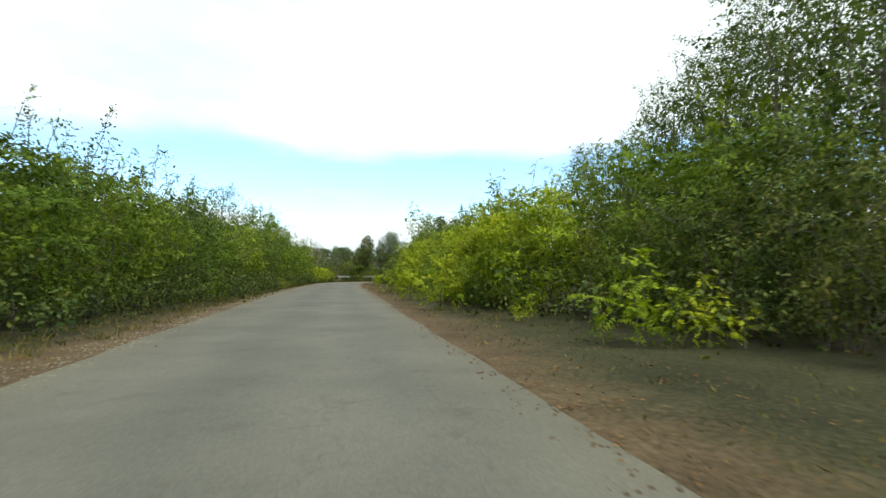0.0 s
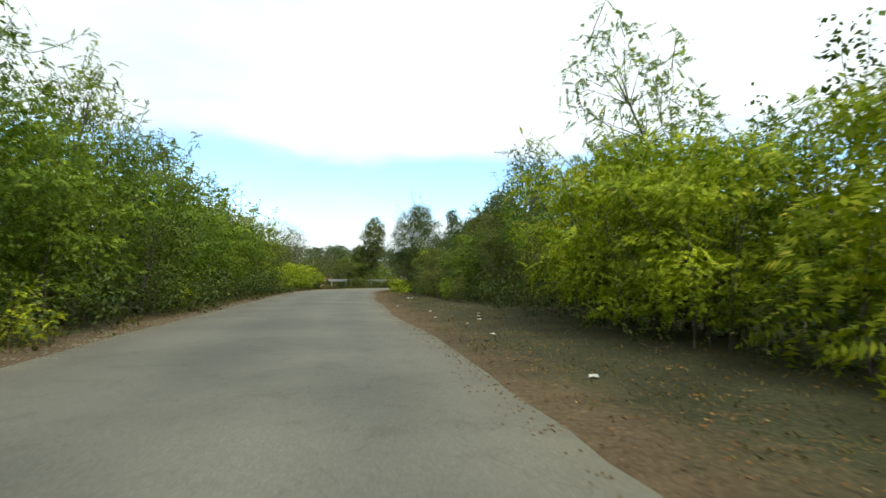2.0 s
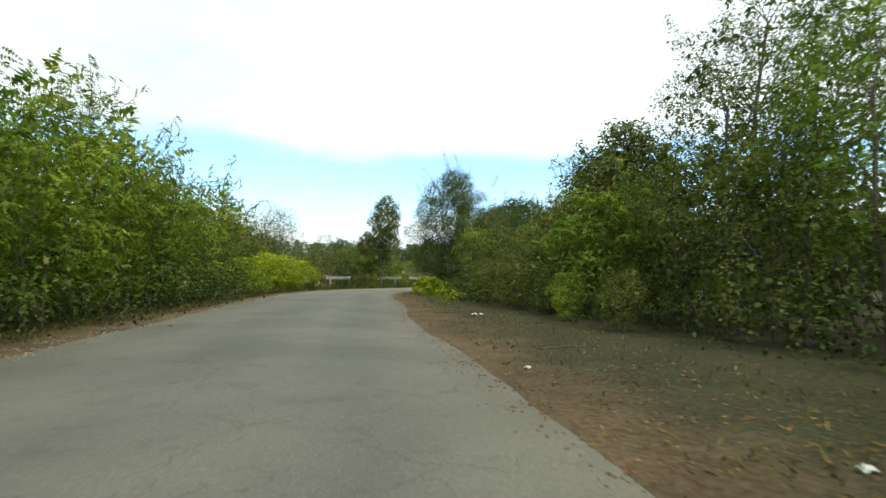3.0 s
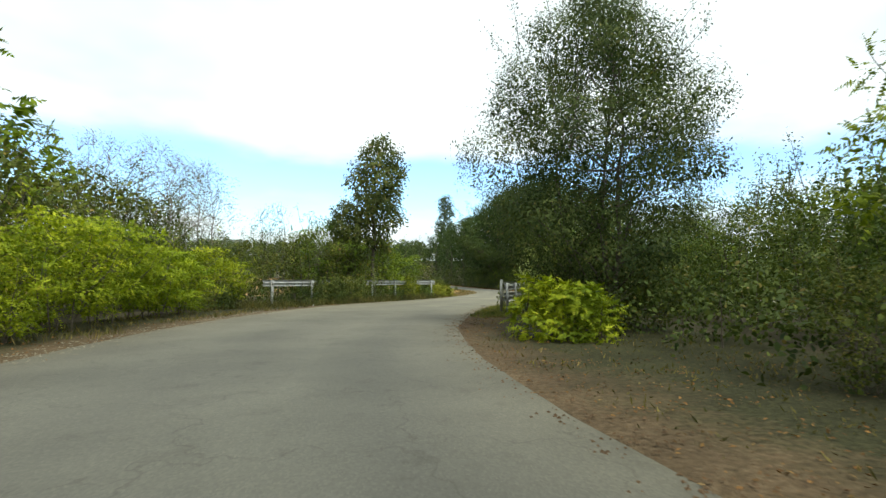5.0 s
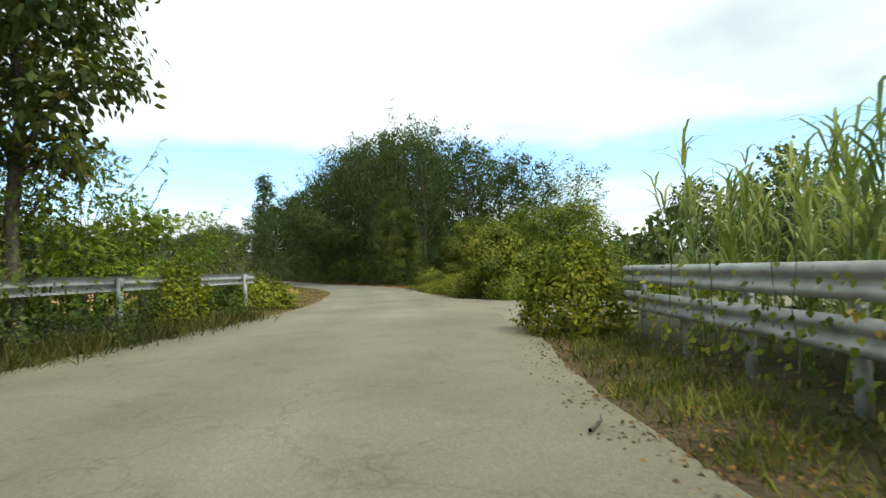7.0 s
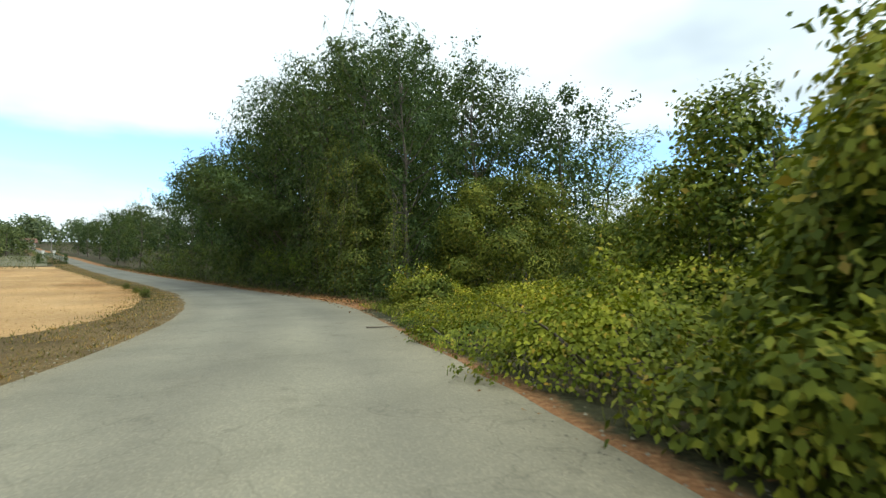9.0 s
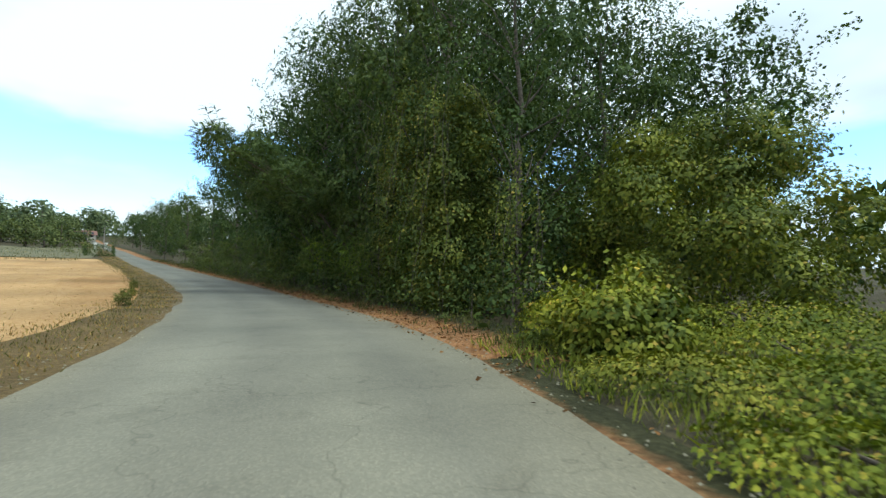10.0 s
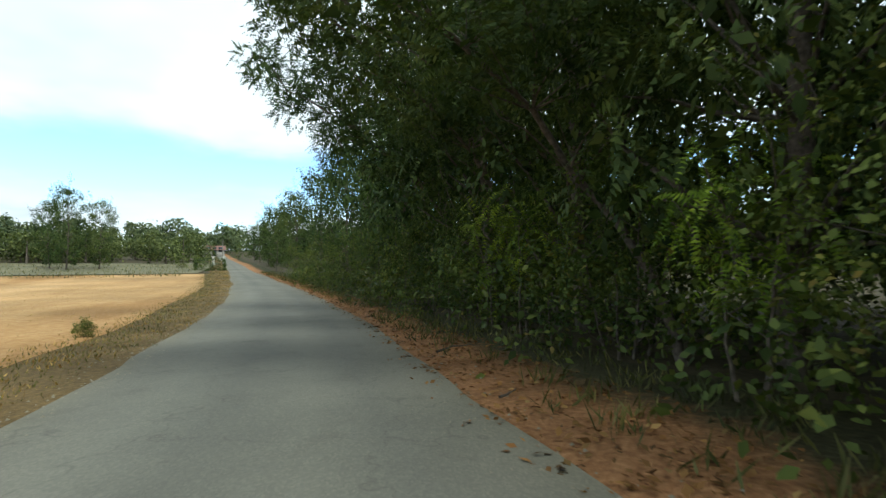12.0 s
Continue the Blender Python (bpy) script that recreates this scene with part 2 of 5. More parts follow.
def verge_material(name, near, far, edge):
    """Leaf litter by the road that frays into the ground behind; the strip's own width carries the change."""
    m, nt, b = material(name, 0.95, spec=0.15)
    n = tex_noise(nt, 14.0, 7.0, 0.7)
    uv = nt.nodes.new("ShaderNodeUVMap")
    us = nt.nodes.new("ShaderNodeSeparateXYZ")
    nt.links.new(uv.outputs[0], us.inputs[0])
    fray = us.outputs[0]
    for scale, size in ((0.5, 0.30), (2.6, 0.22), (11.0, 0.16)):
        k = nt.nodes.new("ShaderNodeMath")
        k.operation = "MULTIPLY_ADD"
        nt.links.new(tex_noise(nt, scale, 4.0, 0.6), k.inputs[0])
        k.inputs[1].default_value = size
        nt.links.new(fray, k.inputs[2])
        fray = k.outputs[0]
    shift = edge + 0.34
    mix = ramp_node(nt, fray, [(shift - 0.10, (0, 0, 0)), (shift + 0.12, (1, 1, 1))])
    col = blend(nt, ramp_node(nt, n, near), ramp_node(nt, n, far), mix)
    col = blend(nt, col, ramp_node(nt, tex_noise(nt, 0.6, 4.0), [(0.3, (0.7, 0.7, 0.68)), (0.7, (1.25, 1.22, 1.18))]), 1.0, "MULTIPLY")
    nt.links.new(col, b.inputs["Base Color"])
    bump(nt, b, n, 0.8, 0.05)
    return m


LITTER_NEAR = [(0.3, (0.062, 0.044, 0.024)), (0.5, (0.115, 0.080, 0.044)), (0.72, (0.18, 0.13, 0.076))]
ORANGE_NEAR = [(0.3, (0.15, 0.07, 0.03)), (0.5, (0.27, 0.135, 0.058)), (0.72, (0.40, 0.225, 0.105))]
# Turf under the shrubs, its colour darkened for the shade they give.
TURF_SHADE = [(0.3, (0.022, 0.023, 0.010)), (0.5, (0.046, 0.045, 0.020)), (0.72, (0.085, 0.078, 0.036))]
VERGE_L = verge_material("verge_left_soil", LITTER_NEAR, TURF_SHADE, 0.40)
VERGE_R = verge_material("verge_right_soil", LITTER_NEAR, TURF_SHADE, 0.24)
VERGE_W = verge_material("verge_wood_soil", ORANGE_NEAR, TURF_SHADE, 0.56)
STUBBLE = soil_material("stubble_soil", [(0.3, (0.28, 0.16, 0.062)), (0.5, (0.39, 0.24, 0.10)), (0.72, (0.48, 0.32, 0.155))], 6.0, 0.12)


def mown_rows(m):
    """Pale and dark swaths that the harvester left."""
    nt = m.node_tree
    b = nt.nodes["Principled BSDF"]
    col = b.inputs["Base Color"].links[0].from_socket
    geo = nt.nodes.new("ShaderNodeNewGeometry")
    turn = nt.nodes.new("ShaderNodeMapping")
    turn.inputs["Rotation"].default_value = (0, 0, radians(14))
    turn.inputs["Scale"].default_value = (0.16, 0.035, 0.03)
    nt.links.new(geo.outputs["Position"], turn.inputs["Vector"])
    n = tex_noise(nt, 1.0, 4.0, 0.6, turn.outputs[0])
    out = blend(nt, col, ramp_node(nt, n, [(0.36, (0.70, 0.64, 0.56)), (0.5, (1, 1, 1)), (0.66, (1.16, 1.2, 1.28))]), 1.0, "MULTIPLY")
    nt.links.new(out, b.inputs["Base Color"])


mown_rows(STUBBLE)
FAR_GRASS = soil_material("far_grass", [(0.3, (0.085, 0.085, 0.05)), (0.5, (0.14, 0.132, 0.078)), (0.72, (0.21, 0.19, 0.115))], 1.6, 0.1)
TRACK_DIRT = soil_material("pale_dirt", [(0.3, (0.205, 0.187, 0.137)), (0.5, (0.245, 0.223, 0.164)), (0.72, (0.295, 0.268, 0.20))], 16.0)


def galvanised():
    m, nt, b = material("galvanised_steel", 0.6, 0.15, 0.4)
    n = tex_noise(nt, 5.0, 6.0)
    col = ramp_node(nt, n, [(0.3, (0.25, 0.248, 0.23)), (0.55, (0.36, 0.355, 0.328)), (0.75, (0.46, 0.45, 0.41))])
    col = blend(nt, col, ramp_node(nt, tex_noise(nt, 1.1, 5.0, 0.7), [(0.55, (1, 1, 1)), (0.75, (0.62, 0.52, 0.42))]), 1.0, "MULTIPLY")
    nt.links.new(col, b.inputs["Base Color"])
    return m


STEEL = galvanised()


def plain(name, c, rough=0.7, metal=0.0):
    m, nt, b = material(name, rough, metal)
    n = tex_noise(nt, 11.0, 5.0)
    nt.links.new(ramp_node(nt, n, [(0.3, tuple(v * 0.8 for v in c)), (0.7, tuple(min(1, v * 1.15) for v in c))]), b.inputs["Base Color"])
    return m


RED = plain("red_reflector", (0.55, 0.02, 0.02), 0.3)
PAPER = plain("dirty_white_paper", (0.52, 0.50, 0.44))
PLASTER = plain("pale_plaster", (0.34, 0.31, 0.26))
ROOF = plain("red_roof_tile", (0.17, 0.085, 0.06))
GLASS_DARK = plain("dark_window", (0.03, 0.04, 0.05), 0.15)

# ---- mesh helpers ----


def smooth(a, b, x):
    x = np.clip((x - a) / (b - a), 0, 1)
    return x * x * (3 - 2 * x)


def mesh_from(name, verts, faces, mat, shade=False, facing=None):
    """A mesh from arrays of places and of triangles or quads. facing: the way each vertex's clump faces, towards which its leaf's shading leans."""
    verts, faces = np.asarray(verts, np.float32).reshape(-1, 3), np.asarray(faces, np.int32)
    if facing is not None:
        flat = unit(np.cross(verts[faces[:, 1]] - verts[faces[:, 0]], verts[faces[:, 2]] - verts[faces[:, 0]]))
        over = (flat * facing[faces[:, 0]]).sum(1) < 0
        faces[over] = faces[over][:, ::-1]
        flat[over] *= -1
        lean_to = np.zeros_like(verts)
        for k in range(faces.shape[1]):
            lean_to[faces[:, k]] = flat
        facing = unit(facing * 0.62 + lean_to * 0.38)
    me = bpy.data.meshes.new(name)
    k = faces.shape[1]
    me.vertices.add(len(verts))
    me.vertices.foreach_set("co", verts.ravel())
    me.loops.add(faces.size)
    me.loops.foreach_set("vertex_index", faces.ravel())
    me.polygons.add(len(faces))
    me.polygons.foreach_set("loop_start", np.arange(0, faces.size, k, dtype=np.int32))
    me.update(calc_edges=True)
    me.validate()
    if shade:
        me.polygons.foreach_set("use_smooth", np.ones(len(faces), bool))
    me.materials.append(mat)
    if facing is not None:
        me.normals_split_custom_set_from_vertices(facing.tolist())
    return me


def part(name, me, parent, label=""):
    ob = new(name, me)
    ob.parent = parent
    return tagged(ob, label) if label else ob


def unit(v):
    return v / np.maximum(np.linalg.norm(v, axis=-1, keepdims=True), 1e-6)


def kites(b, d, s, length, width):
    """One four-cornered leaf for each base b, pointing along d, s across it."""
    length, width = np.broadcast_to(length, len(b))[:, None], np.broadcast_to(width, len(b))[:, None]
    n = np.cross(s, d)
    v = np.stack([b, b + d * length * 0.42 + s * width * 0.5 + n * width * 0.12, b + d * length, b + d * length * 0.42 - s * width * 0.5 + n * width * 0.12], 1)
    return v.reshape(-1, 3), np.arange(len(b) * 4).reshape(-1, 4)


def leaves_round(b, d, s, length, width):
    """Broad leaves, each of two halves folded along the midrib."""
    length, width = np.broadcast_to(length, len(b))[:, None], np.broadcast_to(width, len(b))[:, None]
    n = np.cross(s, d)
    edge = lambda along_, out, up: b + d * length * along_ + s * width * out + n * width * up
    v = np.stack([b, edge(0.12, 0.42, 0.14), edge(0.55, 0.44, 0.16), b + d * length - n * width * 0.15, edge(0.55, -0.44, 0.16), edge(0.12, -0.42, 0.14)], 1)
    i = np.arange(len(b))[:, None] * 6
    return v.reshape(-1, 3), np.concatenate([i + np.array([[0, 1, 2, 3]]), i + np.array([[0, 3, 4, 5]])])


def ovals(b, d, s, length, width):
    """Broad leaves with a rounded outline."""
    length, width = np.broadcast_to(length, len(b))[:, None], np.broadcast_to(width, len(b))[:, None]
    n = np.cross(s, d)
    edge = lambda f, out, up: b + d * length * f + s * width * out + n * width * up
    v = np.stack([b, edge(0.3, 0.5, 0.14), edge(0.78, 0.3, 0.1), b + d * length, edge(0.42, -0.5, 0.13)], 1)
    return v.reshape(-1, 3), np.arange(len(b) * 5).reshape(-1, 5)


def across(d, rng, tilt=0.35):
    up = np.array([0, 0, 1.0]) + rng.normal(0, tilt, d.shape)
    return unit(np.cross(d, up))


def shingle(d, rng, out=0.5, hang=0.15, tilt=0.3):
    """How leaves lie on a clump that faces d: the way each one points and the way across it."""
    t = rng.normal(0, 1, d.shape)
    t = unit(t - (t * d).sum(1, keepdims=True) * d)
    way = unit(d * out + t * 0.8 - np.array([0, 0, hang]))
    return way, unit(np.cross(way, d + np.array([0, 0, 0.45]) + rng.normal(0, tilt, d.shape)))


def fronds(p, d, rng, length, pairs, leaf, broad=0.42, droop=0.25, hang=0.15):
    """Feathered leaves: each pair of leaflets one slim lozenge across a drooping stalk."""
    n = len(p)
    d, s = shingle(d, rng, 0.55, hang)
    ln = length * rng.uniform(0.7, 1.25, n)
    down = np.array([0, 0, -1.0])
    out = []
    for i in range(pairs):
        f = (i + 0.7) / pairs
        base = p + d * (ln * f)[:, None] + down * (droop * ln * f * f)[:, None]
        along_ = unit(d + down * (2 * droop * f) + rng.normal(0, 0.12, d.shape))
        half = (leaf * (1.05 - 0.9 * abs(f - 0.42)) * rng.uniform(0.85, 1.15, n))[:, None]
        w = half * broad * 0.5
        ss = unit(s + rng.normal(0, 0.16, d.shape))
        v = np.stack([base - along_ * w, base + ss * half + along_ * half * 0.22 + down * half * 0.15, base + along_ * w * 1.5, base - ss * half + along_ * half * 0.22 + down * half * 0.15], 1)
        out.append((v.reshape(-1, 3), np.arange(n * 4).reshape(-1, 4)))
    tip = p + d * ln[:, None] + down * (droop * ln)[:, None]
    out.append(kites(tip, unit(d + down * 2 * droop), s, leaf * 0.8, leaf * broad * 0.9))
    return join(out)


def join(pieces):
    vs, fs, k = [], [], 0
    for v, f in pieces:
        vs.append(v)
        fs.append(f + k)
        k += len(v)
    return np.concatenate(vs), np.concatenate(fs)


def sprays(p, d, rng, each, spread, leaf, width, droop=0.3, tilt=0.8, shape=None):
    """A handful of single leaves round each point."""
    n = len(p)
    out = []
    for _ in range(each):
        dd, ss = shingle(d, rng, 0.4, droop, tilt * 0.6)
        b = p + rng.normal(0, spread, p.shape)
        sz = leaf * rng.uniform(0.65, 1.3, n)
        out.append((shape or kites)(b, dd, ss, sz, sz * width))
    return join(out)


def tube(points, radii, sides=6):
    points = np.asarray(points, float)
    t = unit(np.gradient(points, axis=0))
    ref = np.array([0.3, 0.9, 0.2])
    u = unit(np.cross(t, ref))
    w = np.cross(t, u)
    a = np.arange(sides) * 2 * np.pi / sides
    r = np.asarray(radii)[:, None, None]
    v = points[:, None] + r * (np.cos(a)[None, :, None] * u[:, None] + np.sin(a)[None, :, None] * w[:, None])
    f = []
    for i in range(len(points) - 1):
        for j in range(sides):
            f.append((i * sides + j, i * sides + (j + 1) % sides, (i + 1) * sides + (j + 1) % sides, (i + 1) * sides + j))
    return v.reshape(-1, 3), np.array(f)


def bent(a, b, rng, sag=0.12, n=6):
    a, b = np.asarray(a, float), np.asarray(b, float)
    f = np.linspace(0, 1, n)[:, None]
    off = rng.normal(0, sag, 3) * np.linalg.norm(b - a)
    return a + (b - a) * f + off * np.sin(np.pi * f) * 0.6 + rng.normal(0, 0.015, (n, 3)) * np.linalg.norm(b - a) * f


def sphere_dirs(n, rng, up=0.15):
    v = unit(rng.normal(0, 1, (n, 3)))
    v[:, 2] += up
    return unit(v)


def crown_blobs(rng, count, z0, z1, radius, profile, size):
    """Clumps of a crown: places and radii inside a body of turning whose outline is profile(height fraction)."""
    f = (np.arange(count) + rng.uniform(0, 1, count)) / count
    ang = np.arange(count) * 2.39996 + rng.uniform(-0.5, 0.5, count)
    prof = np.array([profile(x) for x in f])
    r = radius * prof * np.sqrt(rng.uniform(0.18, 1.0, count))
    c = np.stack([r * np.cos(ang), r * np.sin(ang), z0 + (z1 - z0) * f], 1)
    return c, size * rng.uniform(0.65, 1.3, count) * (0.6 + 0.4 * prof)


def outside(p, c, r, flat):
    """Which points lie deep in no clump."""
    free = np.ones(len(p), bool)
    for i in range(len(c)):
        free &= (((p - c[i]) / (r[i] * np.array([1, 1, flat]))) ** 2).sum(1) > 0.5
    return free


def clump_facing(v, c, r, flat):
    """For each leaf vertex the way out of the clump it belongs to, leaning up to the sky."""
    near_, best = np.zeros(len(v), int), np.full(len(v), 1e9)
    for i in range(len(c)):
        far_ = (((v - c[i]) / np.array([1, 1, flat])) ** 2).sum(1) / r[i] ** 2
        closer = far_ < best
        near_[closer], best[closer] = i, far_[closer]
    middle = np.array([c[:, 0].mean(), c[:, 1].mean(), c[:, 2].min()])
    return unit(unit((v - c[near_]) / np.array([1, 1, flat ** 2])) + 0.3 * unit(v - middle))


def plant(name, label, category, seed, z0, z1, radius, profile, blobs, size, style, count, mat, trunk=0.08, stems=1, group="", fill=0, lean=0.0, bark=None, shoots=0, twigs=0, flat=0.8, core=0.34, up=0.25, limbs=True):
    """A shrub or tree: trunk or stems, branches to every clump, shoots that stick out, and a crown of real leaves."""
    rng = np.random.default_rng(seed)
    root = new(name)
    tagged(root, label, category, group)
    c, r = crown_blobs(rng, blobs, z0, z1, radius, profile, size)
    c[:, 0] += lean * (c[:, 2] / z1) ** 2
    wood, tops = [], []
    for s in range(stems):
        a = s * 2.4 + seed
        foot = np.array([math.cos(a), math.sin(a), 0]) * (0.0 if stems == 1 else radius * 0.22)
        top = np.array([lean * 0.8, 0, z1 * 0.86]) if stems == 1 else np.array([math.cos(a) * radius * 0.5, math.sin(a) * radius * 0.5, z1 * rng.uniform(0.6, 0.9)])
        pts = bent(foot - np.array([0, 0, 0.15]), top, rng, 0.05, 9)
        if stems == 1:
            pts[:, 0] += lean * 0.8 * ((pts[:, 2] / (z1 * 0.86)) ** 2 - np.linspace(0, 1, 9))
        wood.append(tube(pts, trunk * np.linspace(1.0, 0.22, 9) * (1 if stems == 1 else 0.6), 6))
        tops.append(pts)
    for i in range(len(c) if limbs else 0):
        stem = tops[i % stems]
        zi = np.clip(c[i, 2] - rng.uniform(0.2, 0.5) * (z1 - z0) * 0.5, z1 * 0.08, z1 * 0.8)
        k = int(np.argmin(abs(stem[:, 2] - zi)))
        rad = trunk * 0.34 * (1 - 0.6 * k / 9)
        wood.append(tube(bent(stem[k], c[i], rng, 0.08, 5), rad * np.linspace(1, 0.25, 5), 3))
    for i in range(twigs):
        k = int(rng.integers(0, len(c)))
        wood.append(tube(bent(c[k], c[k] + sphere_dirs(1, rng, 0.6)[0] * r[k] * rng.uniform(0.8, 1.5), rng, 0.12, 4), np.linspace(0.014, 0.004, 4), 3))
    per = np.maximum((count * 2 * r ** 2 / (r ** 2).sum()).astype(int), 3)
    idx = np.repeat(np.arange(len(c)), per)
    d = sphere_dirs(len(idx), rng, up)
    p = c[idx] + d * (r[idx] * rng.uniform(0.76, 1.06, len(idx)))[:, None] * np.array([1, 1, flat])
    open_ = rng.permutation(np.where(outside(p, c, r, flat))[0])[:count]
    d, p = d[open_], p[open_]
    sp, sd = [], []
    for i in range(shoots):
        k = int(rng.integers(len(c) // 4, len(c)))
        o = unit(np.append(unit(c[k, :2]) * 0.45, 0.9) + rng.normal(0, 0.35, 3))
        a, b2 = c[k], c[k] + o * (r[k] + size * rng.uniform(0.5, 1.5))
        line_ = bent(a, b2, rng, 0.08, 6)
        if limbs:
            wood.append(tube(line_, np.linspace(0.016, 0.005, 6), 3))
        for f in np.linspace(0.45, 1.0, 8):
            q = np.array([np.interp(f, np.linspace(0, 1, 6), line_[:, ax]) for ax in range(3)])
            sp.append(q)
            sd.append(unit(o * 0.5 + rng.normal(0, 0.7, 3)))
    if shoots:
        p, d = np.concatenate([p, np.array(sp)]), np.concatenate([d, np.array(sd)])
    keep = p[:, 2] > 0.05
    p, d = p[keep], d[keep]
    leaves = [style(p, d, rng)]
    if fill:
        k = rng.integers(0, len(c), fill)
        dd = sphere_dirs(fill, rng, 0.0)
        q = c[k] + dd * (r[k] * rng.uniform(0.35, 0.7, fill))[:, None] * np.array([1, 1, flat])
        q[:, 2] = np.maximum(q[:, 2], 0.1)
        leaves.append(sprays(q, dd, rng, 1, 0.02, size * core, 0.55, shape=ovals if leaves[0][1].shape[1] == 5 else None))
    part("trunk" if stems == 1 else "woody_stem", mesh_from("trunk", *join(wood), bark or BARK, True), root)
    lv, lf = join(leaves)
    part("crown", mesh_from("crown", lv, lf, mat, facing=clump_facing(lv, c, r, flat)), root)
    return root


def dome(f):
    return math.sqrt(max(0.02, 1 - (max(0, f - 0.25) / 0.78) ** 2)) * (0.82 + 0.18 * min(1, f / 0.25))


def umbrella(f):
    return 0.42 + 0.58 * math.sin(min(1.0, f / 0.55) * math.pi / 2) if f < 0.55 else math.sqrt(max(0.06, 1 - ((f - 0.55) / 0.5) ** 2))


def spire_dome(f):
    return max(0.1, 1 - 0.75 * f ** 1.15)


def oval(f):
    return max(0.12, math.sin(math.pi * min(1, 0.12 + 0.86 * f)) ** 0.7)


def column(f):
    return max(0.15, math.sin(math.pi * min(1, 0.1 + 0.85 * f)) ** 0.5)


def locust(p, d, rng):
    return fronds(p, d, rng, 0.34, 6, 0.07, 0.6)


def locust_drop(p, d, rng):
    return fronds(p, d, rng, 0.42, 7, 0.092, 0.58, 0.4, 0.45)


def locust_far(p, d, rng):
    return fronds(p, d, rng, 0.55, 4, 0.2, 0.6)


def small_leaf(p, d, rng):
    return sprays(p, d, rng, 8, 0.11, 0.09, 0.5, 0.35)


def broad_leaf(p, d, rng):
    return sprays(p, d, rng, 6, 0.18, 0.22, 0.5, 0.75, 0.55, ovals)


def mid_leaf(p, d, rng):
    return sprays(p, d, rng, 8, 0.11, 0.095, 0.6, 0.4)


def mid_far(p, d, rng):
    return sprays(p, d, rng, 7, 0.15, 0.135, 0.6, 0.4)


def back_leaf(p, d, rng):
    return sprays(p, d, rng, 6, 0.2, 0.18, 0.6, 0.3)


def far_leaf(p, d, rng):
    return sprays(p, d, rng, 4, 0.35, 0.5, 0.7, 0.2)


# ---- ground, road and field ----


def rise(x, y):
    """Height of the land: level along the lane, climbing gently past the wood and to the hills."""
    s = np.maximum(0, np.asarray(y, float) - 150)
    h = np.where(s < 75, 0.00042 * s * s, 0.00042 * 75 * 75 + 0.063 * (np.minimum(s, 260) - 75)) + np.maximum(0, s - 260) * 0.03
    west = np.maximum(0, 8 - np.asarray(x, float)) * smooth(118, 150, np.asarray(y, float))
    return h + np.minimum(0.00035 * west ** 2, 0.03 * west + 2)


LEFT = [(-4.0, -40), (-3.8, 0), (-3.95, 12), (-4.6, 26), (-5.0, 45), (-4.95, 60), (-4.9, 76), (-4.6, 88), (-4.0, 95), (-3.0, 100.5), (-1.5, 105.5), (0.6, 109.6), (2.7, 112.8), (5.0, 116), (8.1, 119.7), (10.8, 123), (12.7, 126.3), (14.4, 129.8), (16.35, 134), (17.65, 138.5), (18.75, 143), (19.65, 148), (20.35, 155), (20.75, 162), (20.8, 170), (20.6, 180), (19.8, 195), (18.5, 213), (16.5, 238), (13, 270), (8, 320)]
RIGHT = [(1.9, -40), (1.85, 0), (2.0, 12), (1.9, 26), (1.85, 45), (1.85, 60), (2.05, 75), (2.6, 84), (3.0, 91), (3.5, 95.5), (4.5, 98.8), (6.0, 102.6), (7.5, 106), (9.6, 109.6), (12.6, 113.2), (15.4, 118), (17.0, 122.6), (18.7, 127), (20.6, 131.6), (21.9, 135), (23.0, 138.6), (23.6, 142.5), (24.1, 147), (24.5, 155), (24.9, 163), (24.9, 172), (24.3, 186), (22.9, 203), (20.8, 221), (18.6, 241), (15, 272), (10, 322)]


def along(points, n):
    """n even steps along a smoothed line."""
    p = np.array(points, float)
    d = np.r_[0, np.cumsum(np.hypot(*np.diff(p, axis=0).T))]
    s = np.linspace(0, d[-1], n)
    q = np.stack([np.interp(s, d, p[:, 0]), np.interp(s, d, p[:, 1])], 1)
    for _ in range(int(n / 60)):
        q[1:-1] = q[1:-1] * 0.5 + (q[:-2] + q[2:]) * 0.25
    return q


def ribbon(name, a, b, lift, mat, cols=8, ragged=0.0, seed=1, crown=0.0):
    """A strip of ground between two lines, following the land."""
    rng = np.random.default_rng(seed)
    n = len(a)
    wob = [np.convolve(rng.normal(0, 1, n + 8), np.ones(9) / 9, "valid") * 2.2 * ragged for _ in range(2)]
    side = unit(b - a)
    a = a + side * wob[0][:, None]
    b = b + side * wob[1][:, None]
    f = np.linspace(0, 1, cols)
    g = a[:, None] + (b - a)[:, None] * f[None, :, None]
    z = rise(g[..., 0], g[..., 1]) + lift + crown * (1 - (2 * f - 1) ** 2)[None]
    if lift < 0:
        z[:, 0] -= 0.05
        z[:, -1] -= 0.05
    v = np.concatenate([g, z[..., None]], -1).reshape(-1, 3)
    i = np.arange((n - 1) * cols).reshape(n - 1, cols)[:, :-1].ravel()
    me = mesh_from(name, v, np.stack([i, i + 1, i + cols + 1, i + cols], 1), mat, True)
    uv = me.uv_layers.new(name="UVMap")
    li = np.empty(len(me.loops), np.int32)
    me.loops.foreach_get("vertex_index", li)
    uv.data.foreach_set("uv", np.stack([f[li % cols], (li // cols) * 0.1], 1).astype(np.float32).ravel())
    return me


EDGE_L, EDGE_R = along(LEFT, 420), along(RIGHT, 420)


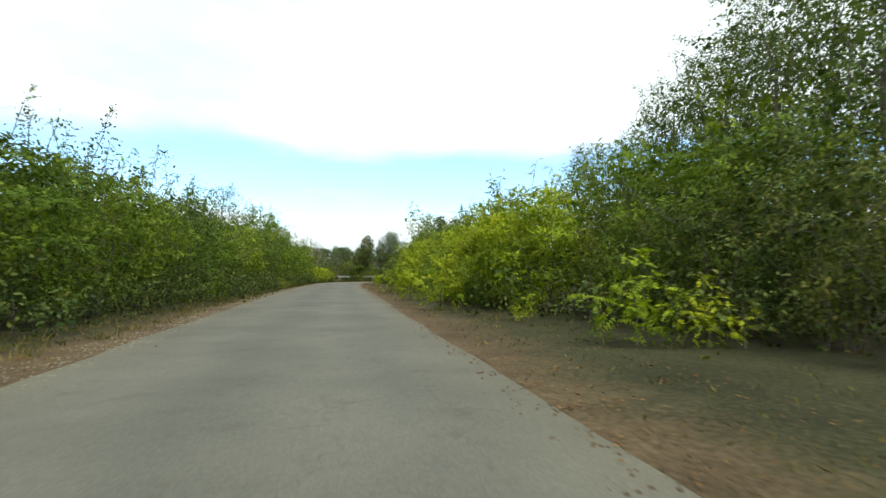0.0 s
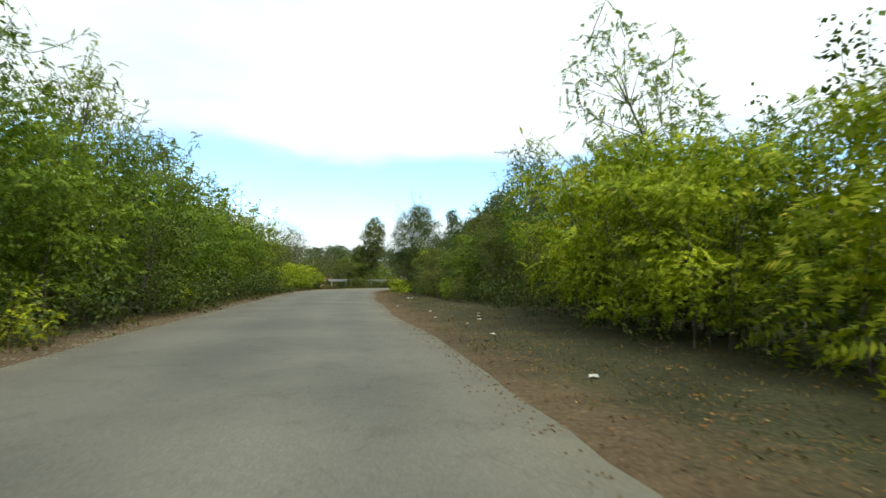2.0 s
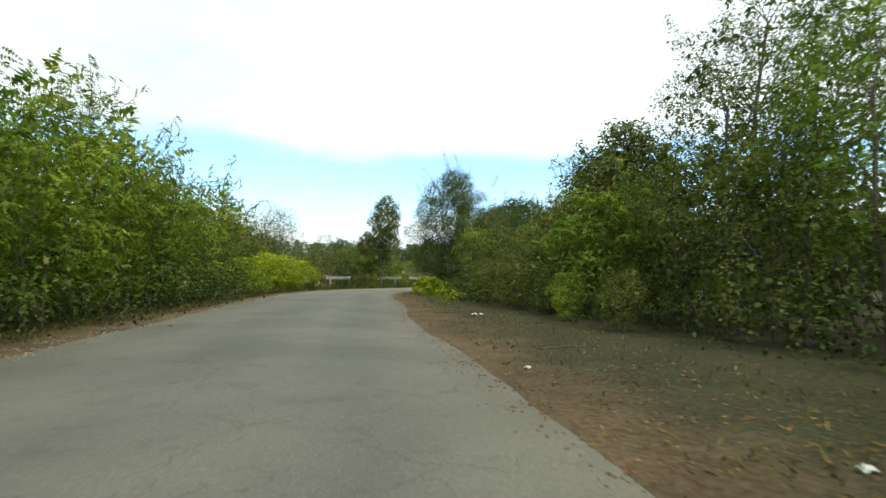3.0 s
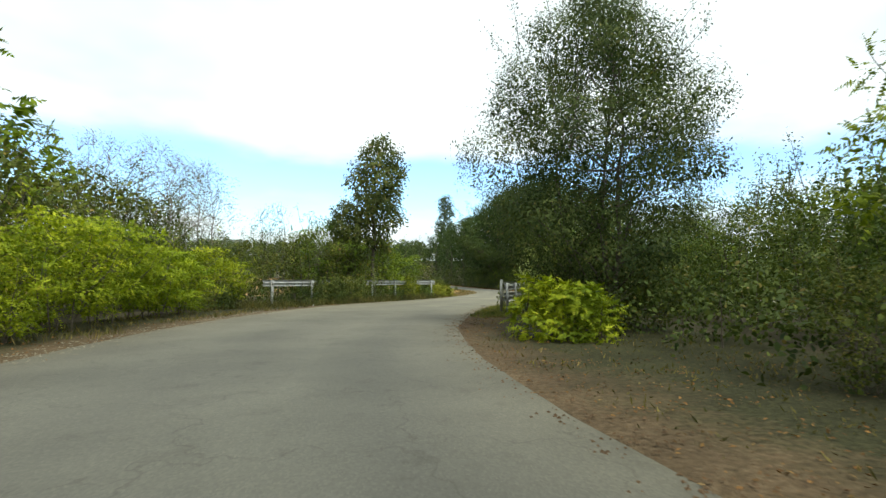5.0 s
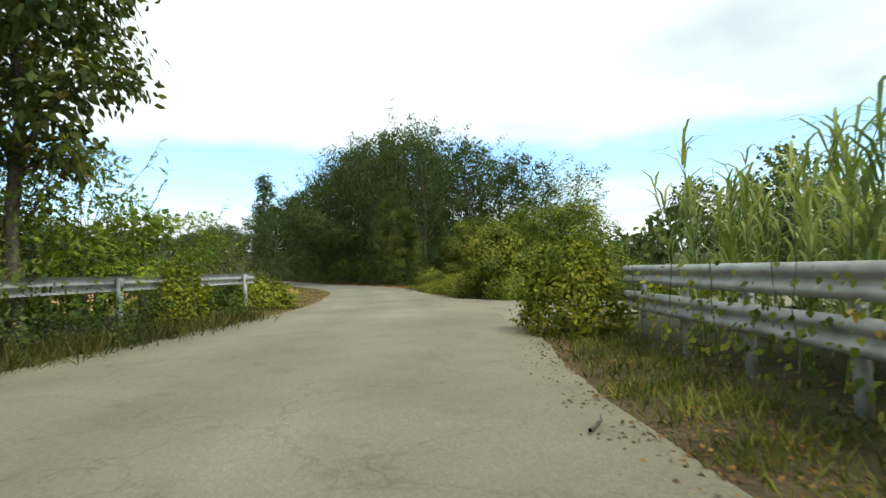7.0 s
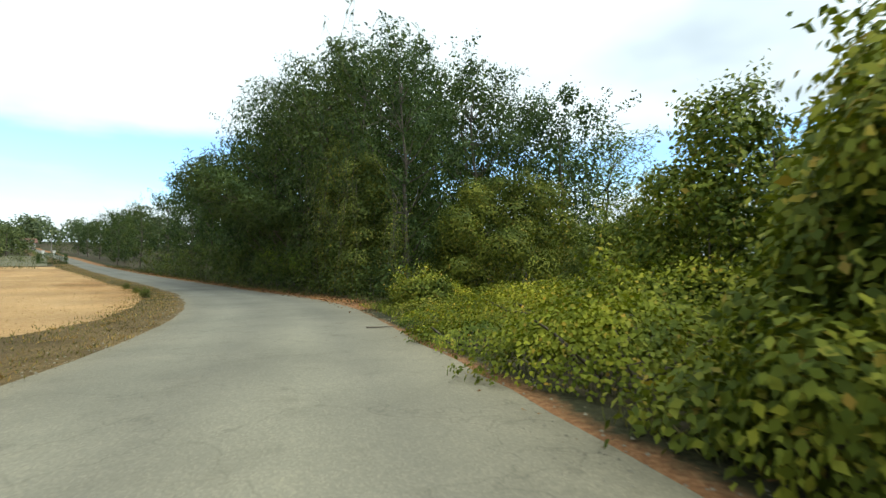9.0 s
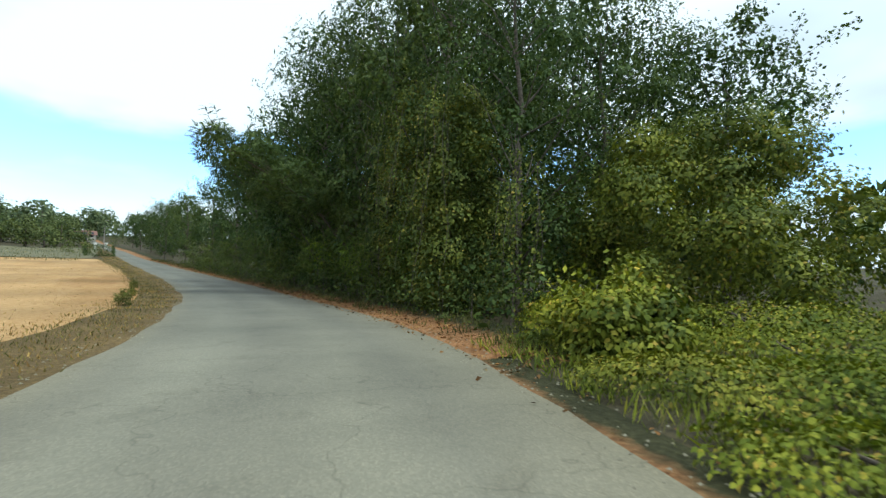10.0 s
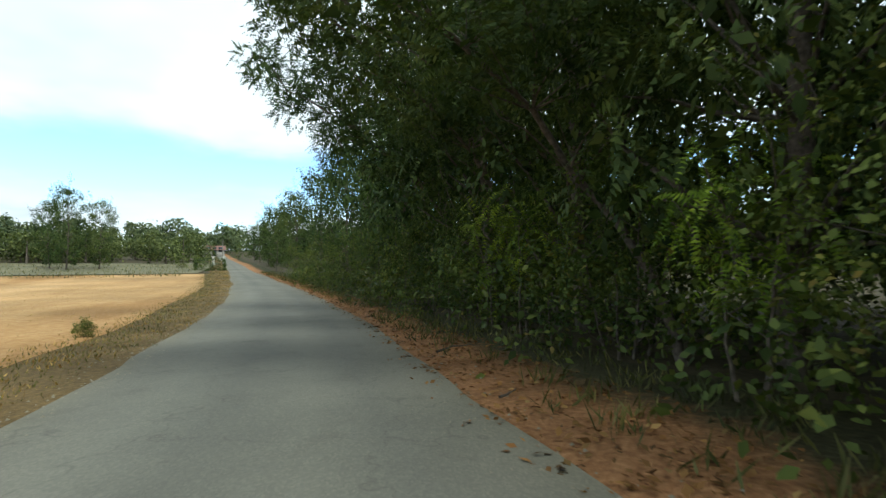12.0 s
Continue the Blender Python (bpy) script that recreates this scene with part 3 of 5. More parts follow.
def pair(offset_l, offset_r, y0, y1, left=True):
    """Two lines beside the road, at those distances outside its edge."""
    e, o = (EDGE_L, EDGE_R) if left else (EDGE_R, EDGE_L)
    k = (e[:, 1] >= y0) & (e[:, 1] <= y1)
    out = unit(e - o)[k]
    return e[k] + out * offset_l, e[k] + out * offset_r


# the land: a fine patch near the lane, one sheet to the horizon
gx = np.unique(np.r_[-2500, -1200, -600, -300, -160, np.linspace(-110, 110, 111), 160, 300, 600, 1200, 2500])
gy = np.unique(np.r_[-2500, -1000, -300, -120, np.linspace(-60, 330, 196), 360, 400, 470, 600, 900, 1500, 2500])
GX, GY = np.meshgrid(gx, gy)
GZ = rise(GX, np.minimum(GY, 700)) - 0.05
near = (abs(GX) < 110) & (GY > -60) & (GY < 330)
gr = np.random.default_rng(3)
GZ += np.where(near, gr.normal(0, 0.02, GX.shape) - 0.02, 0)
gi = np.arange(GX.size).reshape(GX.shape)
ground = new("ground", mesh_from("ground", np.stack([GX, GY, GZ], -1).reshape(-1, 3), np.stack([gi[:-1, :-1], gi[:-1, 1:], gi[1:, 1:], gi[1:, :-1]], -1).reshape(-1, 4), SOIL, True))
tagged(ground, "brown woodland soil with dry leaves and turf", "ground", kind="structure")

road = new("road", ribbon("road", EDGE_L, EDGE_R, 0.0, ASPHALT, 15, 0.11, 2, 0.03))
tagged(road, "narrow worn grey asphalt lane with frayed edges", "road", kind="structure")

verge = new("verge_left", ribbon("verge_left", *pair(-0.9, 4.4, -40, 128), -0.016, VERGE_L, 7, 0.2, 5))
tagged(verge, "reddish leaf-strewn earth verge fraying into turf with shade in its colour", "verge", kind="structure")
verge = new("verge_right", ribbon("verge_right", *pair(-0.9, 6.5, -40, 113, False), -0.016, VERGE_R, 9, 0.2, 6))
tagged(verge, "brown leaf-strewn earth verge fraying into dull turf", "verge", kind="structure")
verge = new("verge_field", ribbon("verge_field", *pair(-0.9, 2.6, 118, 322), -0.014, VERGE_GRASS, 7, 0.25, 7))
tagged(verge, "dry grass verge between the lane and the field", "verge", kind="structure")
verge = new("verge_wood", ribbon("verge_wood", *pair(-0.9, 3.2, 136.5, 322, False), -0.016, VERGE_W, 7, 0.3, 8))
tagged(verge, "orange-brown fallen leaves along the edge of the wood", "verge", kind="structure")

verge = new("verge_junction", ribbon("verge_junction", *pair(-0.9, 0.9, 121.5, 138.4, False), -0.02, VERGE_W, 5, 0.25, 18))
tagged(verge, "orange leaf-strewn dirt along the lane under the vines", "verge", kind="structure")

# side track to the right at the bend
ta = along([(12.0, 112.4), (14.2, 114.3), (17.5, 114.0), (24, 110.0), (36, 101)], 60)
tb = along([(17.5, 124.0), (17.6, 122.0), (18.4, 120.2), (20.6, 118.3), (27.6, 113.4), (40.6, 104.9)], 60)
track = new("side_track", ribbon("side_track", tb, ta, 0.003, TRACK_DIRT, 9, 0.1, 9))
tagged(track, "pale dirt side track joining the lane", "track", kind="structure")

# stubble field west of the lane
fe = along([(-25, 124), (2, 129), (9.5, 132), (12.6, 133.6), (14.6, 135.7), (15.9, 138.4), (17.1, 142.6), (18.0, 146.8), (18.6, 151), (18.9, 156), (19.1, 162), (18.9, 168), (18.7, 176), (18.1, 190), (16.6, 205), (15.8, 214)], 160)
fw = fe * 0 + np.stack([np.full(160, -120.0), np.linspace(124, 206, 160)], 1)
field = new("field", ribbon("field", fw, fe, 0.0, STUBBLE, 46, 0.1, 10))
tagged(field, "harvested straw-coloured stubble field", "field", kind="structure")
ft = unit(np.gradient(fe, axis=0))
fn = np.stack([ft[:, 1], -ft[:, 0]], 1)
margin = new("field_margin", ribbon("field_margin", fe - fn * 0.8, fe + fn * 2.4, -0.006, VERGE_GRASS, 6, 0.1, 12))
tagged(margin, "dry grassy margin along the stubble field", "verge", kind="structure")
ba = along([(-140, 206), (-60, 210), (15.0, 214.5)], 120)
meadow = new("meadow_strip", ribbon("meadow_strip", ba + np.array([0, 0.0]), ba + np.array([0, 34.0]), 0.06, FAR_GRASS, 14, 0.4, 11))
tagged(meadow, "strip of rough grey-green grass behind the field", "meadow", kind="structure")

# ---- plants: one of each kind, then copies ----


def settle(ob, x, y, turn, sx, sz=None, tilt=0.0):
    """Puts the first of a kind in its place."""
    ob.matrix_basis = pose(x, y, float(rise(x, y)) - 0.03, tilt, 0, turn) @ Matrix.Diagonal((sx, sx, sz or sx, 1))
    return ob


def repeat(ob, x, y, turn, sx, sz=None, tilt=0.0):
    scale = ob.scale.copy()
    ob.scale = (1, 1, 1)
    made = copy_thing(ob, pose(x, y, float(rise(x, y)) - 0.03, tilt, 0, turn) @ Matrix.Diagonal((sx, sx, sz or sx, 1)))
    ob.scale = scale
    return made


class Kind:
    """A kind of plant that is built when first planted and copied after that."""

    def __init__(self, **how):
        self.how, self.first = how, None

    def put(self, x, y, height, wide=1.0, turn=None):
        s = height / self.how["z1"]
        turn = (x * 37.0 + y * 61.0) % 360 if turn is None else turn
        if self.first is None:
            self.first = plant(**self.how)
            return settle(self.first, x, y, turn, s * wide, s)
        return repeat(self.first, x, y, turn, s * wide, s)


HEDGE = "roadside shrubs"
bright = [Kind(name="acacia_shrub", label="bright yellow-green acacia shrub with feathered leaves beside the lane", category="shrub", seed=11 + i, z0=0.5, z1=4.0, radius=1.8, profile=umbrella, blobs=14, size=0.95, flat=0.42, up=0.55, style=locust, count=1250, mat=LEAF_YELLOW, trunk=0.05, stems=4, group=HEDGE, fill=1500, shoots=8, core=0.15) for i in range(2)]
green = [Kind(name="acacia_shrub", label="dense green acacia shrub with feathered leaves", category="shrub", seed=21 + i, z0=0.45, z1=5.0, radius=2.05, profile=umbrella, blobs=17, size=1.08, flat=0.45, up=0.5, style=locust, count=1400, mat=LEAF_GREEN, trunk=0.06, stems=4, group=HEDGE, fill=1600, shoots=10, core=0.14) for i in range(3)]
dark = [Kind(name="hazel_shrub", label="dark green leafy shrub in shade", category="shrub", seed=31 + i, z0=0.2, z1=4.5, radius=2.05, profile=umbrella, blobs=20, size=1.0, style=mid_leaf, count=620, flat=0.6, up=0.4, mat=LEAF_HAZEL, trunk=0.06, stems=4, group=HEDGE, fill=1100, shoots=8, core=0.14) for i in range(2)]
olive = [Kind(name="thorn_shrub", label="dull olive-green twiggy shrub with small leaves", category="shrub", seed=41 + i, z0=0.45, z1=4.5, radius=1.8, profile=umbrella, blobs=26, size=0.75, style=small_leaf, count=480, mat=LEAF_OLIVE, trunk=0.05, stems=5, group=HEDGE, fill=900, shoots=14, twigs=30, core=0.26) for i in range(2)]
backing = [Kind(name="acacia_thicket", label="tall green acacia thicket behind the roadside shrubs", category="shrub", seed=45 + i, z0=0.8, z1=6.5, radius=2.4, profile=dome, blobs=26, size=1.0, style=locust_far, count=190, mat=LEAF_GREEN, trunk=0.07, stems=3, group="thickets", fill=420, shoots=12) for i in range(2)]
backdark = [Kind(name="hazel_thicket", label="dark leafy thicket behind the roadside shrubs", category="shrub", seed=47, z0=0.6, z1=6.0, radius=2.4, profile=dome, blobs=26, size=1.05, style=back_leaf, count=230, mat=LEAF_HAZEL, trunk=0.07, stems=3, group="thickets", fill=300, shoots=8)]
locust_tree = [Kind(name="locust_tree", label="slender green locust tree with airy feathered crown", category="tree", seed=51 + i, z0=2.2, z1=8.5, radius=1.7, profile=oval, blobs=26, size=0.7, style=locust, count=1000, mat=LEAF_GREEN, trunk=0.09, stems=1, group="locust trees", fill=400, lean=0.8, shoots=18, core=0.26) for i in range(2)]
tall_tree = [Kind(name="tall_tree", label="tall dark broadleaf tree with open crown behind the shrubs", category="tree", seed=61 + i, z0=3.0, z1=15.0, radius=3.2, profile=column, blobs=46, size=1.1, style=mid_far, count=1300, mat=LEAF_HAZEL, trunk=0.2, stems=1, group="tall trees", fill=500, shoots=14) for i in range(2)]
sapling = [Kind(name="sapling", label="small bright yellow-green sapling on the verge", category="shrub", seed=71 + i, z0=0.15, z1=1.3, radius=0.55, profile=dome, blobs=9, size=0.28, style=lambda p, d, rng: fronds(p, d, rng, 0.24, 6, 0.07, 0.5), count=120, mat=LEAF_YELLOW, trunk=0.025, stems=1, group="verge saplings", limbs=False, fill=0, shoots=4) for i in range(2)]
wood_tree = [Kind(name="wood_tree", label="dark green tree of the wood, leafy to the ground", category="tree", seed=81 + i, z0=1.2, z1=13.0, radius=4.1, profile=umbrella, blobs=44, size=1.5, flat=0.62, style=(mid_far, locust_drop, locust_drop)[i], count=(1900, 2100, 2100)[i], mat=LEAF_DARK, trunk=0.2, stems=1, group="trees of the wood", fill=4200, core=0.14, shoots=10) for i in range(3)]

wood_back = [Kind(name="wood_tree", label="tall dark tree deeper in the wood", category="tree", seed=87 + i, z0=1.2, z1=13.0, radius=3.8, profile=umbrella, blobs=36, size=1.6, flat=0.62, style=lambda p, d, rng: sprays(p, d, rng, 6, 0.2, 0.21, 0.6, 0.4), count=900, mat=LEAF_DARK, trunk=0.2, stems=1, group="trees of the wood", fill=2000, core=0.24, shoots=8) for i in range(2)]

R = random.Random(7)
bramble = [Kind(name="bramble", label="low dark green bramble under the shrubs", category="shrub", seed=95 + i, z0=0.12, z1=1.2, radius=1.3, profile=dome, blobs=12, size=0.46, style=lambda p, d, rng: sprays(p, d, rng, 4, 0.14, 0.095, 0.62, 0.35, shape=ovals), count=130, mat=LEAF_BRAMBLE, trunk=0.02, stems=1, group="brambles", limbs=False, fill=120, shoots=0, core=0.2, flat=0.7) for i in range(2)]


def hedge(kinds, xs, y0, y1, step, low, high, wide=1.0, jitter=0.5):
    """A row of shrubs; xs(y) is the row's line."""
    y = y0
    while y < y1:
        k = R.choice(kinds)
        k.put(xs(y) + R.uniform(-jitter, jitter), y, R.uniform(low, high), wide * R.uniform(0.9, 1.15), R.uniform(0, 360))
        y += step * R.uniform(0.8, 1.2)


def line(*pts):
    ys, xs = [p[1] for p in pts], [p[0] for p in pts]
    return lambda y: float(np.interp(y, ys, xs))


left_front = line((-8.9, -10), (-8.6, 15), (-8.3, 30), (-8.6, 45), (-7.9, 62), (-7.6, 80), (-8.0, 92))
left_back = line((-12.2, -10), (-11.8, 40), (-11.2, 80), (-12, 115))
hedge([green[0], green[1], dark[0], green[2]], left_front, 7, 16, 2.8, 4.0, 4.9)
hedge([green[0], green[2], dark[0], green[1], bright[0], green[1]], left_front, 16, 45, 2.8, 4.0, 5.0)
hedge([green[0], green[1], dark[0], bright[0], green[2]], left_front, 45, 58, 2.8, 4.2, 5.1)
hedge([green[0], green[1], olive[0], green[2], green[0], dark[1]], left_front, 58, 92, 2.8, 4.4, 5.6)
hedge([backing[0], backing[1], backdark[0]], left_back, 6, 60, 4.6, 5.2, 6.4, 1.15)
hedge([backing[0], backing[1], backdark[0]], left_back, 60, 112, 4.6, 6.0, 7.4, 1.1)
hedge([bright[0], bright[1], bright[1]], line((-6.6, 90), (-5.6, 101), (-4.2, 108)), 94, 108, 2.3, 2.2, 3.0, 1.0, 0.3)
hedge([olive[0], olive[1]], line((-9.5, 92), (-8, 112)), 94, 114, 3.0, 4.2, 5.4)
right_front = line((8.3, 2), (8.2, 13), (7.4, 20), (7.4, 34), (7.8, 42), (8.8, 52), (9.2, 64), (8.6, 76), (8.0, 88))
right_low = line((5.0, 12), (4.7, 25), (5.0, 36), (6.2, 46), (7.0, 60))
right_back = line((11, 0), (11, 40), (12.8, 60), (12, 90))
hedge([dark[0], olive[0], green[1]], right_front, 5.5, 15.6, 2.0, 2.8, 3.5, 1.0, 0.4)
hedge([dark[0], green[1]], line((9.6, 8), (10.0, 16)), 9, 16.5, 2.4, 4.0, 4.8, 1.0, 0.3)
for x, y, h in ((6.2, 19.4, 2.5), (5.6, 22.6, 2.8), (6.5, 25.0, 3.7), (7.1, 52.2, 4.4), (7.6, 55.2, 4.9), (6.9, 49.6, 3.6)):
    bright[int(y) % 2].put(x, y, h)
bright[0].put(6.7, 17.6, 3.6)
bright[1].put(7.3, 19.6, 4.5, 1.1)
bright[0].put(6.4, 21.4, 3.6)
hedge([bright[0], bright[1], green[1], bright[0]], right_front, 22, 33, 2.65, 3.5, 4.3, 1.0, 0.4)
hedge([dark[0], green[1], dark[1]], right_front, 33, 41, 2.65, 3.2, 3.8)
hedge([bright[0], bright[1], green[1], bright[0]], right_front, 41, 52, 2.8, 3.9, 4.6)
hedge(bramble, line((-7.0, 0), (-6.9, 30), (-7.0, 50), (-6.5, 80), (-6.6, 92)), 8, 93, 2.5, 0.9, 1.7, 1.15, 0.3)
hedge(bramble, line((6.6, 6), (6.5, 40), (7.6, 52), (8.0, 64), (7.3, 78), (7.0, 90)), 8, 90, 2.5, 0.9, 1.8, 1.15, 0.35)
hedge(dark, line((31.0, 141), (31.6, 152), (31.2, 180)), 142, 180, 3.2, 3.2, 4.4, 1.15, 0.5)
hedge(bramble, line((26.2, 139), (26.9, 146), (27.3, 156), (27.4, 170), (26.7, 186), (25.0, 204)), 141, 200, 2.3, 0.9, 1.7, 1.1, 0.25)
locust_tree[0].put(9.6, 40.0, 6.6)
locust_tree[1].put(10.4, 42.5, 6.4)
hedge([bright[1], green[2], bright[0], bright[0]], right_front, 52, 62, 2.6, 4.3, 5.2)
hedge([bright[0], bright[1], green[2]], right_low, 19.5, 29, 2.8, 1.5, 2.65, 0.9, 0.3)
hedge([olive[0], olive[1], olive[1]], right_front, 62, 74, 2.65, 3.2, 4.4)
hedge([olive[1], dark[0], olive[0], green[0]], right_front, 74, 89, 2.4, 3.4, 4.3)
hedge([olive[1], green[1], olive[0]], line((10.6, 75), (11.0, 85)), 75.5, 85, 2.4, 4.8, 5.6, 1.0, 0.3)
hedge([olive[0], olive[1], green[0]], line((6.4, 62), (6.6, 88)), 70, 90, 3.4, 1.4, 2.2, 0.9, 0.3)
hedge([backing[0], backdark[0], backing[1]], right_back, 6, 36, 4.4, 4.6, 5.6, 1.1)
hedge([backing[0], backdark[0]], right_back, 36, 76, 4.4, 5.2, 6.4, 1.1)
hedge([backing[0], backdark[0]], right_back, 78, 92, 3.6, 4.0, 4.8, 1.0)
for x, y, h in ((12.3, 40.5, 7.6), (12.5, 84, 7.4), (10.5, 69, 7.6), (9.2, 66, 7.0), (-8.3, 54.5, 8.2), (-8.9, 59, 8.1), (-8.6, 66, 7.8), (-8.8, 68.5, 7.6), (-9, 78, 8.2), (14, 32, 8.5), (12.5, 27, 7.2), (11.5, 20, 6.6), (-10.5, 37, 7.2)):
    locust_tree[int(y) % 2].put(x, y, h)
for x, y, h in ((12.5, 8.5, 12), (17, 13, 15), (12.5, 13.5, 10), (20, 18, 15), (16.5, 20, 12), (24, 28, 16), (25, 36.5, 16), (22, 44, 13), (-17, 76.5, 13.5), (15.4, 72.5, 9.0), (10.9, 70.4, 9.4), (11.8, 73.2, 9.0), (13.5, 64.5, 8.5), (13.0, 17, 8.5), (14.5, 23, 9)):
    tall_tree[int(y) % 2].put(x, y, h)
Kind(name="arching_locust", label="locust tree arching out towards the lane", category="tree", seed=57, z0=3.8, z1=7.6, radius=1.6, profile=oval, blobs=26, size=0.55, style=locust, count=520, mat=LEAF_GREEN, trunk=0.09, stems=1, lean=-2.8, shoots=10).put(9.4, 53.8, 8.0, 1.0, 8)
for x, y, h in ((4.8, 13.8, 0.6), (5.2, 8.8, 1.4), (6.4, 8.4, 1.0), (3.4, 19, 1.6), (3.3, 27, 1.4), (3.3, 38.0, 1.6), (4.2, 38.6, 2.0), (5.0, 39.4, 2.3), (6.9, 46.5, 2.2), (7.6, 47.6, 1.8), (4.6, 82.0, 0.9), (6.3, 94.2, 0.9), (-6.0, 52, 0.9), (-6.4, 28, 1.1), (-6.4, 63, 1.0), (-4.6, 106.5, 1.2), (-5.4, 103.5, 1.4)):
    sapling[int(x * 10) % 2].put(x, y, h, 1.15)

# the low yellow bush before the guardrail
Kind(name="acacia_bush", label="low spreading yellow-green acacia bush at the bend", category="shrub", seed=91, z0=0.12, z1=1.4, radius=0.85, profile=dome, blobs=20, size=0.34, style=lambda p, d, rng: fronds(p, d, rng, 0.3, 7, 0.085, 0.5), count=620, mat=LEAF_YELLOW, trunk=0.03, stems=5, fill=260, shoots=4).put(5.75, 94.95, 1.15, 1.3)

# the willow at the bend
Kind(name="willow_tree", label="large dark willow with a wide small-leaved crown", category="tree", seed=101, z0=0.8, z1=9.6, radius=3.2, profile=oval, blobs=80, size=1.2, flat=0.7, style=lambda p, d, rng: sprays(p, d, rng, 9, 0.14, 0.095, 0.45, 0.45), count=8600, mat=LEAF_WILLOW, trunk=0.16, stems=3, fill=10000, shoots=20, core=0.12).put(8.0, 97.1, 9.0, 0.9)
hedge([olive[0], olive[1], dark[1]], line((9.0, 96), (9.6, 101)), 96.2, 101, 1.8, 1.8, 2.6, 0.85, 0.3)
hedge([dark[0], dark[1]], line((12.5, 92), (14.5, 103)), 92, 102.5, 2.4, 3.0, 4.0)
hedge(backdark, line((17, 86), (19, 104)), 86, 104, 3.2, 4.0, 5.0)
for x, y, h in ((-4.1, 109.3, 2.6), (-3.3, 111.2, 2.1), (-6.2, 110, 2.6)):
    bright[0].put(x, y, h)
# the broadleaf tree behind the left guardrail
walnut = Kind(name="walnut_tree", label="broadleaf tree with drooping leaves behind the guardrail", category="tree", seed=111, z0=3.6, z1=10.0, radius=1.75, profile=oval, blobs=30, size=0.8, style=broad_leaf, count=1250, mat=LEAF_WALNUT, trunk=0.16, stems=1, fill=350, lean=0.3, shoots=6)
walnut.put(11.6, 78.6, 7.7, 1.3, 60)
walnut.put(12.8, 81.8, 7.3, 1.35, 150)
walnut.put(4.1, 116.6, 9.9, 0.9, 10)
walnut.put(2.6, 117.0, 6.0, 1.0, 200)
for x, y, h in ((1.5, 117.3, 4.8), (3.0, 116.6, 4.2), (0.2, 116.2, 4.0), (4.6, 118.2, 3.9), (7.0, 121.8, 3.0), (-1.5, 115.5, 3.3), (-4.5, 113.5, 3.0), (9.0, 125.8, 2.4), (-7, 112.5, 3.6), (2.5, 120.5, 4.0), (-3.5, 118, 3.6)):
    (green[int(y) % 3] if int(x) % 3 == 1 else olive[int(y) % 2]).put(x, y, h, 0.95)
for x, y, h in ((-10, 116, 4.0), (-6, 118.5, 3.6), (-2, 120.8, 3.8), (2, 123, 3.6), (5.4, 125, 3.0), (-9, 121, 4.2), (-4, 124, 4.0), (0, 126, 3.4)):
    backdark[0].put(x, y, h, 0.9)
bare_tree = Kind(name="bare_tree", label="thin half-bare tree with pale grey twigs", category="tree", seed=121, z0=2.5, z1=9.0, radius=2.6, profile=oval, blobs=70, size=0.8, style=lambda p, d, rng: sprays(p, d, rng, 4, 0.15, 0.11, 0.4), count=700, mat=LEAF_OLIVE, trunk=0.12, stems=2, group="half-bare trees", bark=TWIG_PALE, twigs=180)
for x, y, h in ((-6.8, 121.8, 9.0), (-9.5, 131.0, 10.8), (-6.6, 111.5, 7.6), (-9.5, 113, 8.2), (-2.5, 124, 6.6), (1.5, 127, 6.2), (-13, 122, 8.5)):
    bare_tree.put(x, y, h)
Kind(name="dead_snag", label="dead grey twigs standing above the shrubs", category="dead tree", seed=131, z0=2.5, z1=7.4, radius=0.7, profile=oval, blobs=26, size=0.3, style=lambda p, d, rng: sprays(p[:6], d[:6], rng, 1, 0.05, 0.08, 0.4), count=40, mat=LEAF_OLIVE, trunk=0.06, stems=2, bark=TWIG_PALE, twigs=50).put(11.4, 38.0, 7.4)
Kind(name="dead_branch_tree", label="dead crooked grey branches above the leafy shrubs", category="dead tree", seed=133, z0=4.5, z1=7.2, radius=1.6, profile=dome, blobs=26, size=0.3, style=lambda p, d, rng: sprays(p[:20], d[:20], rng, 1, 0.05, 0.1, 0.4), count=60, mat=LEAF_OLIVE, trunk=0.08, stems=2, bark=BARK, twigs=50).put(-8.6, 86, 7.4)

# ---- vines over the bushes at the junction ----


